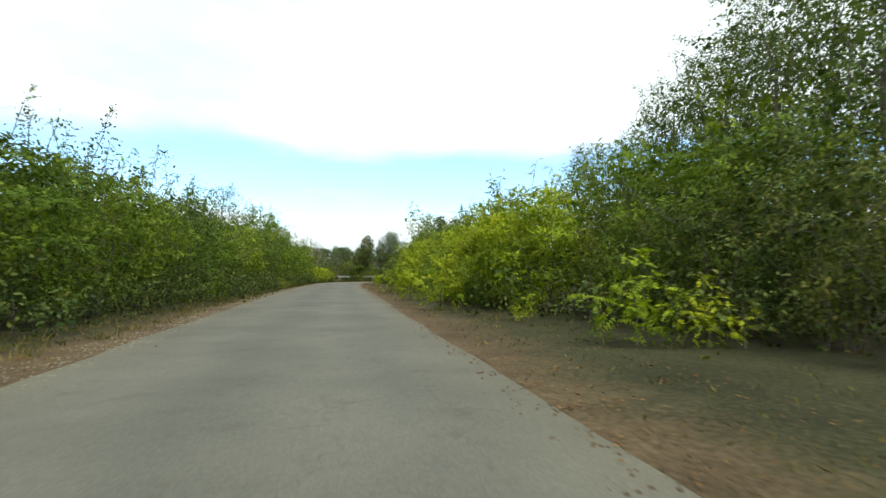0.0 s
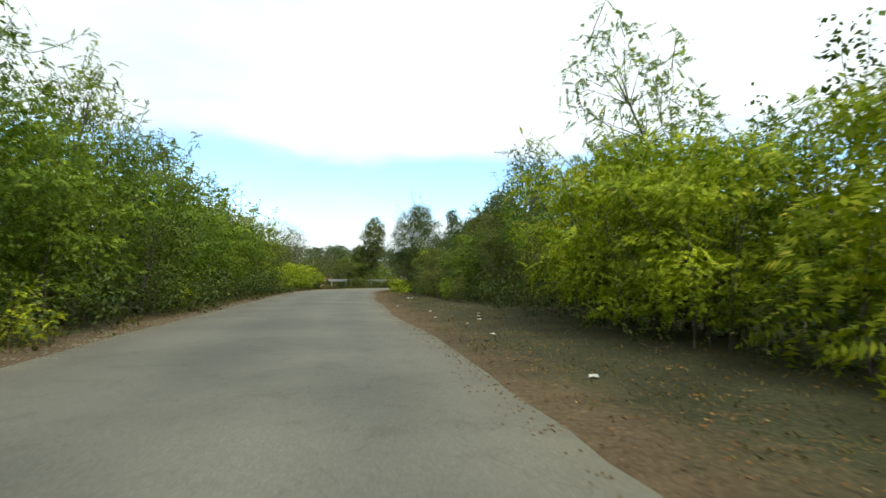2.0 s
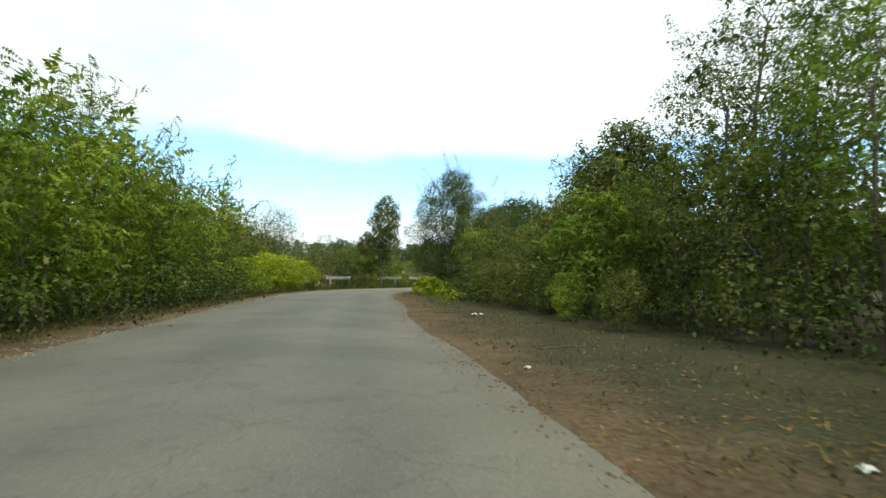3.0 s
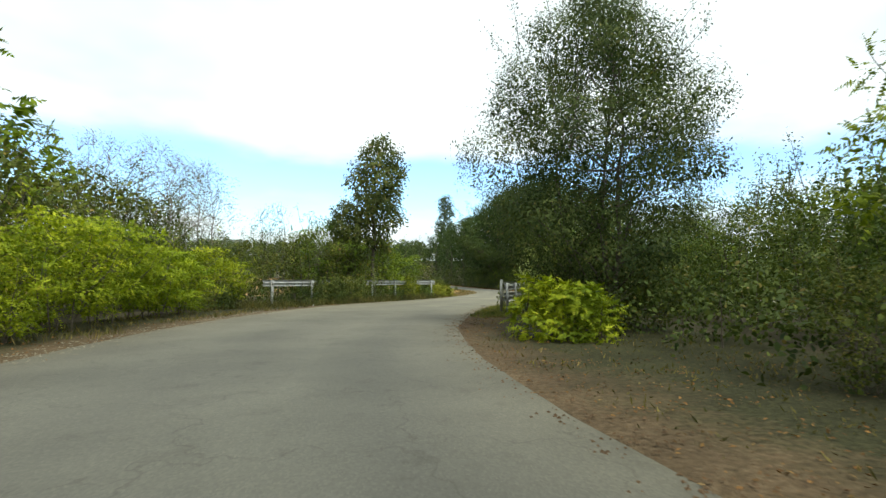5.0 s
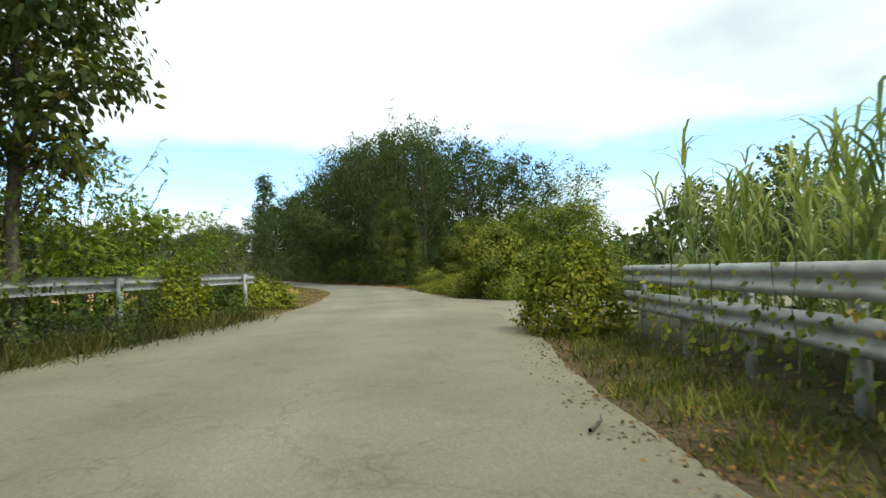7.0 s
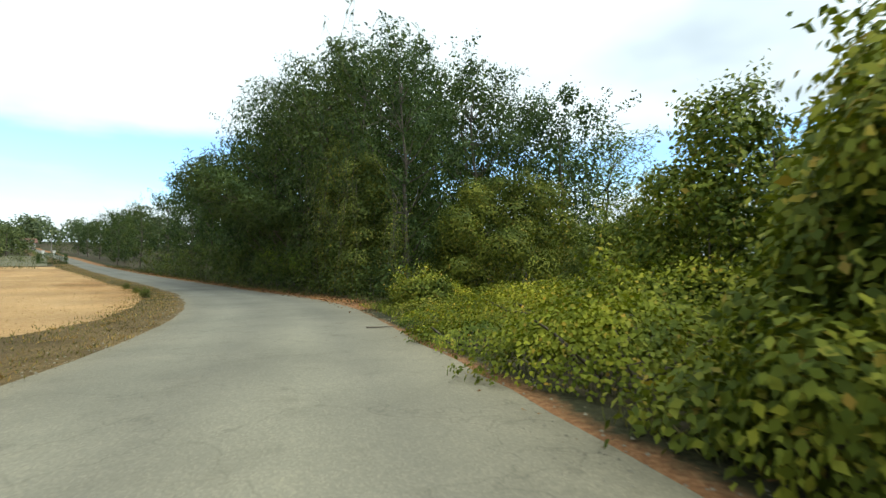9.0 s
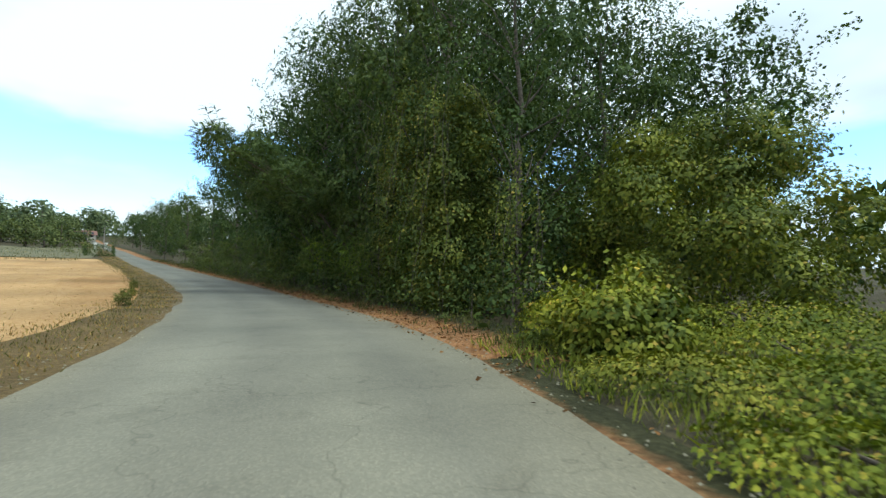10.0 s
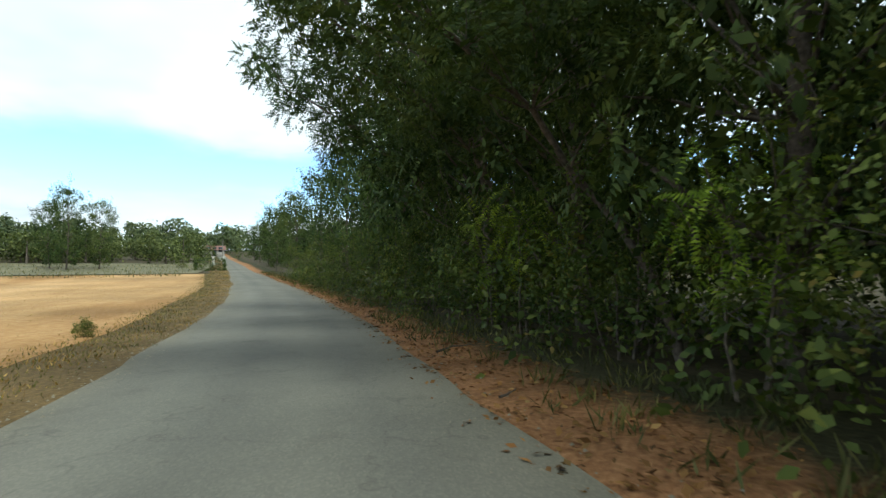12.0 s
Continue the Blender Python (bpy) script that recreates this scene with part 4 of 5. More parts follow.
def vine_mound(label, x, y, rx, ry, h, seed, leaves, mat=LEAF_VINE, turn=0.0, leaf=0.12, peak=2.4):
    """A bush wholly hung with broad vine leaves in overlapping tiers."""
    rng = np.random.default_rng(seed)
    root = tagged(new("vine_mound"), label, "vine", "vine mounds")
    a, f = rng.uniform(0, 2 * np.pi, leaves), rng.uniform(0, 1, leaves) ** 0.8
    lump = 1 + 0.16 * np.sin(3 * a + seed) + 0.10 * np.sin(7 * a + 2.1 * seed) + 0.07 * np.sin(9 * f * 3 + a * 2)
    prof = np.sqrt(np.maximum(0.0, 1 - f ** peak)) * lump
    out = np.stack([np.cos(a), np.sin(a), np.zeros(leaves)], 1)
    depth = rng.uniform(0.82, 1.04, leaves)
    p = np.stack([rx * prof * depth * np.cos(a), ry * prof * depth * np.sin(a), h * f * (0.92 + 0.12 * np.sin(5 * a + seed)) * depth + 0.05], 1)
    d = unit(out * 0.6 + np.array([0, 0, -0.75]) * (1 - 0.75 * f[:, None]) + rng.normal(0, 0.4, (leaves, 3)))
    s = unit(np.cross(d, out + np.array([0, 0, 0.8]) + rng.normal(0, 0.35, (leaves, 3))))
    sz = leaf * rng.uniform(0.6, 1.35, leaves)
    dome_out = lambda q: unit(np.stack([q[:, 0] / rx ** 2, q[:, 1] / ry ** 2, q[:, 2] / h ** 2 + 0.12 / h], 1) + 0.35 * unit(np.sin(q * 5.3 + seed)))
    lv, lf = (leaves_round if leaf < 0.08 else ovals)(p, d, s, sz, sz * 0.9)
    part("foliage", mesh_from("vine_leaves", lv, lf, mat, facing=dome_out(lv)), root)
    n = 700 if h > 2.5 else 380 if h > 0.6 else 2
    a2, f2 = rng.uniform(0, 2 * np.pi, n), rng.uniform(0, 0.95, n)
    pr = np.sqrt(np.maximum(0, 1 - f2 ** 2.4)) * 0.7
    q = np.stack([rx * pr * np.cos(a2), ry * pr * np.sin(a2), h * f2 * 0.85 + 0.05], 1)
    dd = unit(np.stack([np.cos(a2), np.sin(a2), f2], 1))
    part("inner_foliage", mesh_from("inner_leaves", *sprays(q, dd, rng, 4, 0.2, leaf * 1.25, 0.7), mat), root)
    stems = [tube(bent((rng.uniform(-0.3, 0.3) * rx, rng.uniform(-0.3, 0.3) * ry, -0.1), (rng.uniform(-0.6, 0.6) * rx, rng.uniform(-0.6, 0.6) * ry, h * rng.uniform(0.5, 0.9)), rng, 0.1), np.linspace(0.04, 0.012, 6), 5) for _ in range(7)]
    part("woody_stem", mesh_from("stems", *join(stems), BARK, True), root)
    root.matrix_basis = pose(x, y, float(rise(x, y)) - 0.03, 0, 0, turn)
    return root

def vine_hang(p, d, rng):
    return sprays(p, d, rng, 7, 0.12, 0.1, 0.62, 0.75, 0.7)


def vine_bush(label, x, y, radius, h, seed, blobs, count, mat, size=0.6, profile=dome, low=0.25):
    """A bush or tree smothered in hanging vine, in lobes and tiers."""
    ob = plant("vine_bush", label, "vine", seed, low, h - size * 0.5, radius - size * 0.5, profile, blobs, size, vine_hang, count, mat, trunk=0.05, stems=3, group="vine bushes", fill=count // 2, core=0.28, shoots=6, flat=0.75, up=0.3, limbs=False)
    ob.matrix_basis = pose(x, y, float(rise(x, y)) - 0.03, 0, 0, seed * 40.0)


vine_bush("tall green vine-covered bush at the junction", 19.4, 122.9, 2.1, 3.05, 3, 44, 3600, LEAF_VINE, 0.5, spire_dome, 0.1)
vine_bush("tall olive vine-covered bush behind the junction", 23.8, 123.0, 2.8, 4.3, 4, 44, 3000, LEAF_VINE, 0.75)
vine_mound("low sprawling vine over brambles beside the track", 18.9, 121.0, 1.3, 1.1, 1.0, 45, 6500, LEAF_VINE, leaf=0.055)
vine_mound("low sprawling vine over brambles beside the track", 20.4, 119.8, 1.5, 1.3, 1.15, 46, 7500, LEAF_VINE, leaf=0.055)
vine_mound("low sprawling vine over brambles beside the track", 22.6, 118.8, 2.2, 1.5, 1.35, 5, 9000, LEAF_VINE, leaf=0.06)
vine_mound("low sprawling vine over brambles beside the track", 26.5, 117.2, 3.2, 1.6, 1.5, 6, 8000, leaf=0.07)
for i, (x, y, r, h) in enumerate(((20.1, 126.0, 1.35, 0.9), (22.5, 129.2, 1.9, 0.95), (24.6, 132.4, 1.8, 0.45), (28.6, 135.8, 2.2, 0.75), (26.0, 138.2, 1.3, 0.9), (22.6, 126.0, 2.4, 1.4), (25.4, 129.5, 2.6, 1.1), (27.4, 134.0, 2.6, 0.5))):
    vine_mound("low yellow-green vines spilling to the lane's edge", x, y, r, r * 1.25, h, 20 + i, 6500, LEAF_VINE if i in (2, 3, 7) else LEAF_VINE_PALE, 25, 0.05)
for i, (x, y, r) in enumerate(((20.7, 129.0, 1.0), (22.2, 131.8, 1.0), (23.6, 134.3, 1.0), (24.7, 136.9, 0.8))):
    vine_mound("flat carpet of green creeper along the lane's edge", x, y, r, r * 1.6, 0.34, 80 + i, 5200, LEAF_VINE if i < 2 else LEAF_VINE_OLIVE, 22, 0.045)
for x, y, r, h in ((21.1, 117.6, 1.2, 0.8), (23.1, 116.2, 1.3, 0.9), (25.2, 114.9, 1.4, 1.0)):
    vine_mound("low sprawling vine over brambles beside the track", x, y, r, r * 0.8, h, 50 + int(x), 5500, LEAF_VINE, -35, 0.058)
vine_bush("low rugged yellow-green vine mound by the lane", 24.5, 136.3, 0.95, 1.05, 13, 18, 1100, LEAF_VINE, 0.32, dome, 0.05)
vine_bush("low rugged yellow-green vine mound by the lane", 23.0, 127.6, 1.6, 1.35, 14, 26, 1700, LEAF_VINE_PALE, 0.4, dome, 0.05)
vine_bush("broad vine-covered dome of bushes before the wood", 31.0, 139.2, 3.9, 5.4, 7, 70, 6500, LEAF_VINE_OLIVE, 0.85)
vine_bush("vine-hung bush between the tall vine bushes", 21.4, 121.4, 1.9, 2.3, 12, 30, 2200, LEAF_VINE, 0.55, spire_dome, 0.1)
vine_bush("tall vine-hung bush behind the low vines", 24.0, 126.6, 1.9, 4.4, 47, 34, 2300, LEAF_VINE, 0.6, spire_dome)
vine_bush("tall vine-hung bush behind the low vines", 27.2, 129.4, 1.9, 3.8, 48, 30, 1700, LEAF_VINE, 0.6)
vine_bush("low vine-hung bush behind the low vines", 29.2, 132.2, 1.7, 3.0, 49, 24, 1300, LEAF_VINE_DARK, 0.6)
vine_bush("old tree wholly clad in drooping vine at the wood's edge", 26.6, 144.0, 1.5, 6.6, 210, 50, 3600, LEAF_VINE_DARK, 0.6, column)
vine_bush("old tree wholly clad in drooping vine at the wood's edge", 27.4, 147.6, 1.6, 8.0, 211, 54, 3800, LEAF_VINE_DARK, 0.65, column)
vine_mound("green ivy bush grown over the guardrail's end", 12.6, 112.4, 0.85, 1.1, 1.7, 41, 4200, LEAF_VINE_PALE, 0, 0.07, 1.5)
vine_mound("green bush at the tip of the grass verge", 10.0, 124.4, 1.3, 0.9, 1.0, 42, 3000, LEAF_VINE_PALE, 0, 0.08)
vine_mound("green bush at the tip of the grass verge", 8.0, 122.1, 1.2, 0.9, 1.1, 43, 3000, LEAF_VINE, 0, 0.08)

locust_tree[0].put(53.0, 150.0, 13.0, 1.3)
locust_tree[1].put(51.0, 152.5, 12.4, 1.3)

# ---- the wood ----
for i, (x, y, h) in enumerate(((28.2, 143.2, 11.8), (28.3, 147.6, 13.4), (28.5, 152.4, 14.6), (28.9, 157.4, 15.2), (29.1, 162.5, 15.4), (29.5, 168.5, 13.6), (29.4, 175, 12.6), (29.2, 182, 12.0), (28.6, 190, 11.2), (27.4, 199, 10.2), (25.6, 209, 9.2), (23.8, 219, 8.6), (34.5, 145.5, 12.6), (37.0, 149.5, 14.2), (31.5, 149.5, 15.0), (34.5, 157, 16.5), (33.8, 164, 16.5), (34, 172, 15.5), (33.5, 181, 14.5), (39.5, 143.5, 11.5), (41, 148, 12.5), (40, 157, 14), (33, 191, 13.5), (31, 203, 12), (32.4, 152.6, 14.5), (32.2, 160.5, 15), (31.8, 167, 14.5))):
    (wood_tree[i % 3] if i < 5 or i in (12, 14) else wood_back[i % 2]).put(x, y, h, 0.82 if i < 12 else 0.95)
for x, y, h in ((26.9, 145.0, 3.6), (27.0, 149.6, 3.0), (27.6, 154.4, 3.2), (27.8, 160, 3.2), (27.8, 165.5, 3.2), (27.6, 172, 3.2), (27.0, 178.5, 3.2), (26.5, 186, 3.0), (25.6, 195, 3.0)):
    dark[int(y) % 2].put(x, y, h)


def hanging_vines(label, x, y, z0, z1, width, seed, strands):
    """Strands of vine leaves hanging down the face of the wood."""
    rng = np.random.default_rng(seed)
    root = tagged(new("hanging_vine"), label, "vine", "hanging vines")
    ps, stems = [], []
    for _ in range(strands):
        top = np.array([rng.uniform(-0.4, 0.4), rng.uniform(-width, width), rng.uniform(0.55, 1.0) * z1])
        low = np.array([top[0] - rng.uniform(0.0, 0.7), top[1] + rng.uniform(-0.4, 0.4), max(z0, top[2] - rng.uniform(1.5, 4.0))])
        line_pts = bent(top, low, rng, 0.04, 8)
        stems.append(tube(line_pts, np.full(8, 0.006), 3))
        f = rng.uniform(0, 1, 60)
        ps.append(np.stack([np.interp(f, np.linspace(0, 1, 8), line_pts[:, k]) for k in range(3)], 1) + rng.normal(0, 0.12, (60, 3)))
    p = np.concatenate(ps)
    d = unit(np.array([-0.45, 0, -0.9]) + rng.normal(0, 0.45, p.shape))
    s = unit(np.cross(d, np.array([-1.0, 0, 0.3]) + rng.normal(0, 0.35, p.shape)))
    sz = 0.075 * rng.uniform(0.6, 1.3, len(p))
    part("woody_stem", mesh_from("vine_stems", *join(stems), BARK), root)
    part("foliage", mesh_from("vine_leaves", *leaves_round(p, d, s, sz, sz * 0.9), LEAF_VINE_DARK), root)
    root.matrix_basis = pose(x, y, 0)
    return root


for i, (x, y, z1, w) in enumerate(((25.2, 143.4, 6.6, 1.4), (25.5, 146.6, 7.2, 1.5), (26.4, 140.8, 4.6, 1.0))):
    hanging_vines("vine strands hanging down the face of the wood", x, y, 0.4, z1, w, 200 + i, 13)

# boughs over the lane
# Dark leaf chosen so the colour itself carries the boughs' backlit shade.
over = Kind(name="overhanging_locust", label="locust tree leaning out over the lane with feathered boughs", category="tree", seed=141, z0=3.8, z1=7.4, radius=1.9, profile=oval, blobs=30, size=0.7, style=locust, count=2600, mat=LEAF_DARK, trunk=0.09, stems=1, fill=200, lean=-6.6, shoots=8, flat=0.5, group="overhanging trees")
for x, y, h, t in ((27.8, 153.4, 6.6, 0), (28.9, 158.4, 7.8, 4), (29.4, 164.0, 8.0, -4)):
    over.put(x, y, h, 1.15 if y < 155 else 1.0, t)

drooping = Kind(name="drooping_locust", label="low locust bough with drooping feathered leaves at the wood's edge", category="shrub", seed=147, z0=1.0, z1=3.0, radius=1.0, profile=umbrella, blobs=12, size=0.5, style=lambda p, d, rng: fronds(p, d, rng, 0.36, 8, 0.062, 0.45, 0.5, 0.7), count=230, mat=LEAF_GREEN, trunk=0.05, stems=2, group="drooping boughs", shoots=4)
for x, y, h in ((26.6, 151.4, 2.5), (26.9, 156.5, 2.8), (26.8, 147.2, 2.4)):
    drooping.put(x, y, h)

# ---- reeds ----


def reed_bed(name, label, spots, seed, low, high, blades):
    """Giant reeds: upright canes with long arching blades."""
    rng = np.random.default_rng(seed)
    root = tagged(new(name), label, "reeds", kind="stuff")
    canes, bl = [], []
    for x, y in spots:
        hgt = rng.uniform(low, high)
        tip = np.array([x + rng.normal(0, 0.18) * hgt * 0.4, y + rng.normal(0, 0.18) * hgt * 0.4, hgt * 0.9])
        pts = bent((x, y, -0.1), tip, rng, 0.03, 5)
        canes.append(tube(pts, np.linspace(0.014, 0.006, 5), 4))
        for j in range(blades):
            f = rng.uniform(0.08, 1.0)
            base = np.array([np.interp(f, np.linspace(0, 1, 5), pts[:, k]) for k in range(3)])
            a = rng.uniform(0, 2 * np.pi)
            o = np.array([math.cos(a), math.sin(a), 0])
            ln = rng.uniform(0.5, 1.05)
            path = [base + o * ln * (0.22 * s + 0.4 * s * s) + np.array([0, 0, ln * (1.15 * s - 0.75 * s * s)]) for s in (0, 0.35, 0.7, 1.0)]
            w = np.cross(o, (0, 0, 1)) * 0.021
            v = []
            for k, q in enumerate(path):
                ww = w * (0.7, 1.0, 0.7, 0.06)[k]
                v += [q - ww, q + ww]
            bl.append((np.array(v), np.array([(0, 1, 3, 2), (2, 3, 5, 4), (4, 5, 7, 6)])))
    part("cane", mesh_from("canes", *join(canes), LEAF_REED), root)
    part("foliage", mesh_from("blades", *join(bl), LEAF_REED), root)
    return root


rr = np.random.default_rng(5)


def behind_rail(n, x0, x1, y0, y1):
    """Spots on the far side of the right guardrail."""
    p = np.stack([rr.uniform(x0, x1, n), rr.uniform(y0, y1, n)], 1)
    return p[p[:, 0] > 7.35 + (p[:, 1] - 103) * 0.672 + 0.6]


reed_bed("reed_clump", "tall arching green giant reeds beside the guardrail", [(10.6 + rr.normal(0, 0.32), 103.1 + rr.normal(0, 0.32)) for _ in range(64)], 301, 2.6, 3.7, 20)
reed_bed("reed_clump", "very tall upright giant reeds with narrow blades", [(12.8 + rr.normal(0, 0.35), 104.8 + rr.normal(0, 0.35)) for _ in range(46)], 306, 3.8, 5.3, 26)
reed_bed("reed_clump", "low arching reeds at the guardrail's end", [(9.5 + rr.normal(0, 0.25), 104.6 + rr.normal(0, 0.3)) for _ in range(50)], 304, 1.4, 2.0, 18)
reed_bed("reed_clump", "broad arching giant reeds before the willow", [(9.0 + rr.normal(0, 0.45), 102.1 + rr.normal(0, 0.4)) for _ in range(70)], 305, 1.5, 2.9, 22)
for x, y, h in ((8.8, 99.2, 0.9), (9.8, 100.6, 1.0), (10.9, 102.2, 1.5), (8.8, 100.9, 0.6), (11.6, 104.2, 1.8), (25.4, 141.4, 1.1), (25.9, 143.6, 1.2), (26.2, 146.4, 1.2), (8.0, 92.8, 1.3), (8.7, 94.8, 1.5), (8.0, 96.4, 1.3), (9.4, 93.4, 1.7), (7.6, 97.9, 1.1)):
    bramble[int(x * 10) % 2].put(x, y, h)
reed_bed("reed_bed", "bed of pale green giant reeds behind the guardrail", behind_rail(240, 9.5, 15.5, 104.5, 111), 302, 2.2, 3.1, 18)
reed_bed("reed_bed", "bed of pale green giant reeds behind the guardrail", [(19 + rr.uniform(-4, 6), 108 + rr.uniform(-2.5, 2.5)) for _ in range(170)], 303, 2.6, 3.6, 13)
hedge([olive[0], green[0]], line((22, 104), (34, 110)), 104, 110, 1.0, 3.0, 4.4, 1.1, 6.0)

# ---- guardrails ----


def w_beam(path, z, thick=0.004):
    """A corrugated guardrail beam along a line, its two ridges towards the left of the line."""
    prof = [(0.00, -0.155), (0.045, -0.145), (0.08, -0.105), (0.08, -0.062), (0.02, -0.022), (0.0, 0.0), (0.02, 0.022), (0.08, 0.062), (0.08, 0.105), (0.045, 0.145), (0.0, 0.155)]
    p = np.array(path, float)
    t = unit(np.gradient(p, axis=0))
    nrm = np.stack([-t[:, 1], t[:, 0]], 1)
    front = [[(*(q + n * o), z + h) for o, h in prof] for q, n in zip(p, nrm)]
    back = [[(*(q + n * (o - thick)), z + h) for o, h in prof] for q, n in zip(p, nrm)]
    v = np.array(front + back).reshape(-1, 3)
    k, m = len(prof), len(p)
    f = []
    for i in range(m - 1):
        for j in range(k - 1):
            a = i * k + j
            f.append((a, a + k, a + k + 1, a + 1))
            b = a + m * k
            f.append((b, b + 1, b + k + 1, b + k))
    return v, np.array(f)


def box(x, y, z0, z1, wx, wy, turn=0.0):
    c, s = math.cos(turn), math.sin(turn)
    v = [(x + c * a * wx / 2 - s * b * wy / 2, y + s * a * wx / 2 + c * b * wy / 2, z) for z in (z0, z1) for a, b in ((-1, -1), (1, -1), (1, 1), (-1, 1))]
    return np.array(v), np.array([(0, 3, 2, 1), (4, 5, 6, 7), (0, 1, 5, 4), (1, 2, 6, 5), (2, 3, 7, 6), (3, 0, 4, 7)])


def guardrail(label, pts, heights, cap):
    root = tagged(new("guardrail"), label, "guardrail", "guardrails")
    p = along(pts, 40)
    for z in heights:
        for a in range(0, 39, 13):
            part("beam", mesh_from("beam", *w_beam(p[max(a, 1 if cap else 0):a + 14], z + (0.002 if a % 2 else 0.0)), STEEL, True), root)
    t = unit(np.gradient(p, axis=0))
    for a in range(1, 40, 6):
        q = p[a] - np.array([-t[a, 1], t[a, 0]]) * 0.09
        post = part("post", mesh_from("post", *box(q[0], q[1], -0.3, heights[-1] + 0.12, 0.12, 0.07, math.atan2(t[a, 1], t[a, 0])), STEEL), root)
        for z in heights:
            part("spacer", mesh_from("spacer", *box(q[0], q[1], z - 0.09, z + 0.09, 0.1, 0.16, math.atan2(t[a, 1], t[a, 0])), STEEL), post)
    if cap:
        n = np.array([-t[0, 1], t[0, 0]])
        e = p[0]
        verts, faces = [], []
        lo, hi = 0.06, heights[-1] + 0.24
        prof = [(0.22, lo), (-0.10, lo), (-0.18, lo + 0.06), (-0.22, lo + 0.15), (-0.22, hi - 0.15), (-0.18, hi - 0.05), (-0.10, hi), (0.22, hi)]
        for off in (0.085, 0.079):
            verts += [(*(e + t[0] * a + n * off), z) for a, z in prof]
        m = len(prof)
        faces = [(i, i + 1, m - 2 - i, m - 1 - i) for i in range(3)]
        faces += [(m + i, 2 * m - 1 - i, 2 * m - 2 - i, m + i + 1) for i in range(3)]
        faces += [(i, i + m, (i + 1) % m + m, (i + 1) % m) for i in range(m)]
        part("end_cap", mesh_from("end_cap", np.array(verts), np.array(faces), STEEL), root, "flat grey steel end plate")
        r = e + t[0] * 0.75 + n * 0.1
        part("reflector", mesh_from("reflector", *box(r[0], r[1], heights[-1] - 0.13, heights[-1] + 0.09, 0.06, 0.03, math.atan2(t[0, 1], t[0, 0])), RED), root, "red reflector")
    return root


guardrail("double-beam galvanised steel guardrail overgrown with ivy", [(7.50, 103.22), (10.2, 107.2), (13.0, 111.4)], (0.62, 1.05), True)
guardrail("weathered galvanised steel guardrail half hidden by shrubs", [(-1.8, 110.4), (-0.4, 111.6), (2.2, 114.2), (5.0, 117.2), (8.4, 121.2), (9.3, 122.3)], (1.12,), False)

# ---- far woods, hill, houses ----


def far_wood(name, label, spots, seed, leaf, mat, each=34):
    rng = np.random.default_rng(seed)
    pts, dirs, trunks = [], [], []
    for x, y, h, r in spots:
        z = float(rise(x, min(y, 700)))
        n = 5
        for k in range(n):
            c = np.array([x + rng.normal(0, r * 0.4), y + rng.normal(0, r * 0.4), z + h * (0.3 + 0.6 * k / n) + rng.normal(0, 0.3)])
            rr_ = r * rng.uniform(0.5, 0.8) * (1.0 if k < 4 else 0.6)
            d = sphere_dirs(each, rng, 0.2)
            pts.append(c + d * (rr_ * rng.uniform(0.6, 1.05, each))[:, None])
            dirs.append(d)
        trunks.append(tube(np.array([(x, y, z - 0.3), (x, y, z + h * 0.4), (x, y, z + h * 0.8)]), (0.2, 0.15, 0.05), 4))
    root = tagged(new(name), label, "woods", kind="stuff")
    p, d = np.concatenate(pts), np.concatenate(dirs)
    part("canopy", mesh_from("far_crowns", *sprays(p, d, rng, 1, 0.3, leaf, 0.8, 0.1, 0.5), mat), root)
    part("trunk", mesh_from("far_trunks", *join(trunks), BARK), root)
    return root


fr = np.random.default_rng(17)
far_wood("far_wood", "woods along the foot of the hill behind the field", [(fr.uniform(-120, 11), 244 + fr.uniform(0, 26), fr.uniform(3.2, 6.2), fr.uniform(1.8, 3.0)) for _ in range(150)], 401, 0.42, LEAF_HAZY, 130)
# The poplars' grey-blue leaf colour stands in for haze on the hillside.
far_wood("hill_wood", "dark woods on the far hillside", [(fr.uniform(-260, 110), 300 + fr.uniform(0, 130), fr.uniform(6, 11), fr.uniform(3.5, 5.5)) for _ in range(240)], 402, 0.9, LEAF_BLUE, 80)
far_wood("east_wood", "woods behind the lane on the other side", [(fr.uniform(62, 130), fr.uniform(20, 260), fr.uniform(6, 11), fr.uniform(3, 4.5)) for _ in range(110)], 403, 1.3, LEAF_DARK, 42)
far_wood("near_thicket", "dark thicket filling the ground behind the shrubs", [(fr.uniform(15, 32), fr.uniform(4, 96), fr.uniform(3.0, 4.6), fr.uniform(1.6, 2.2)) for _ in range(110)], 405, 0.45, LEAF_DARK, 22)
far_wood("near_thicket", "dark thicket filling the ground behind the shrubs", [(fr.uniform(-26, -14.5), fr.uniform(4, 116), fr.uniform(3.2, 5.0), fr.uniform(1.6, 2.2)) for _ in range(110)], 406, 0.45, LEAF_DARK, 22)
far_wood("near_thicket", "dark thicket behind the guardrail", [(x_, 116.5 + 0.55 * (x_ + 16) * 0.45 + fr.uniform(0, 4), fr.uniform(2.2, 3.2), fr.uniform(1.2, 1.7)) for x_ in fr.uniform(-16, 7, 34)], 407, 0.35, LEAF_DARK)
far_wood("west_wood", "woods behind the left shrubs", [(fr.uniform(-70, -18), fr.uniform(-20, 118), fr.uniform(5, 8.5), fr.uniform(2.5, 4)) for _ in range(90)], 404, 1.0, LEAF_DARK, 50)
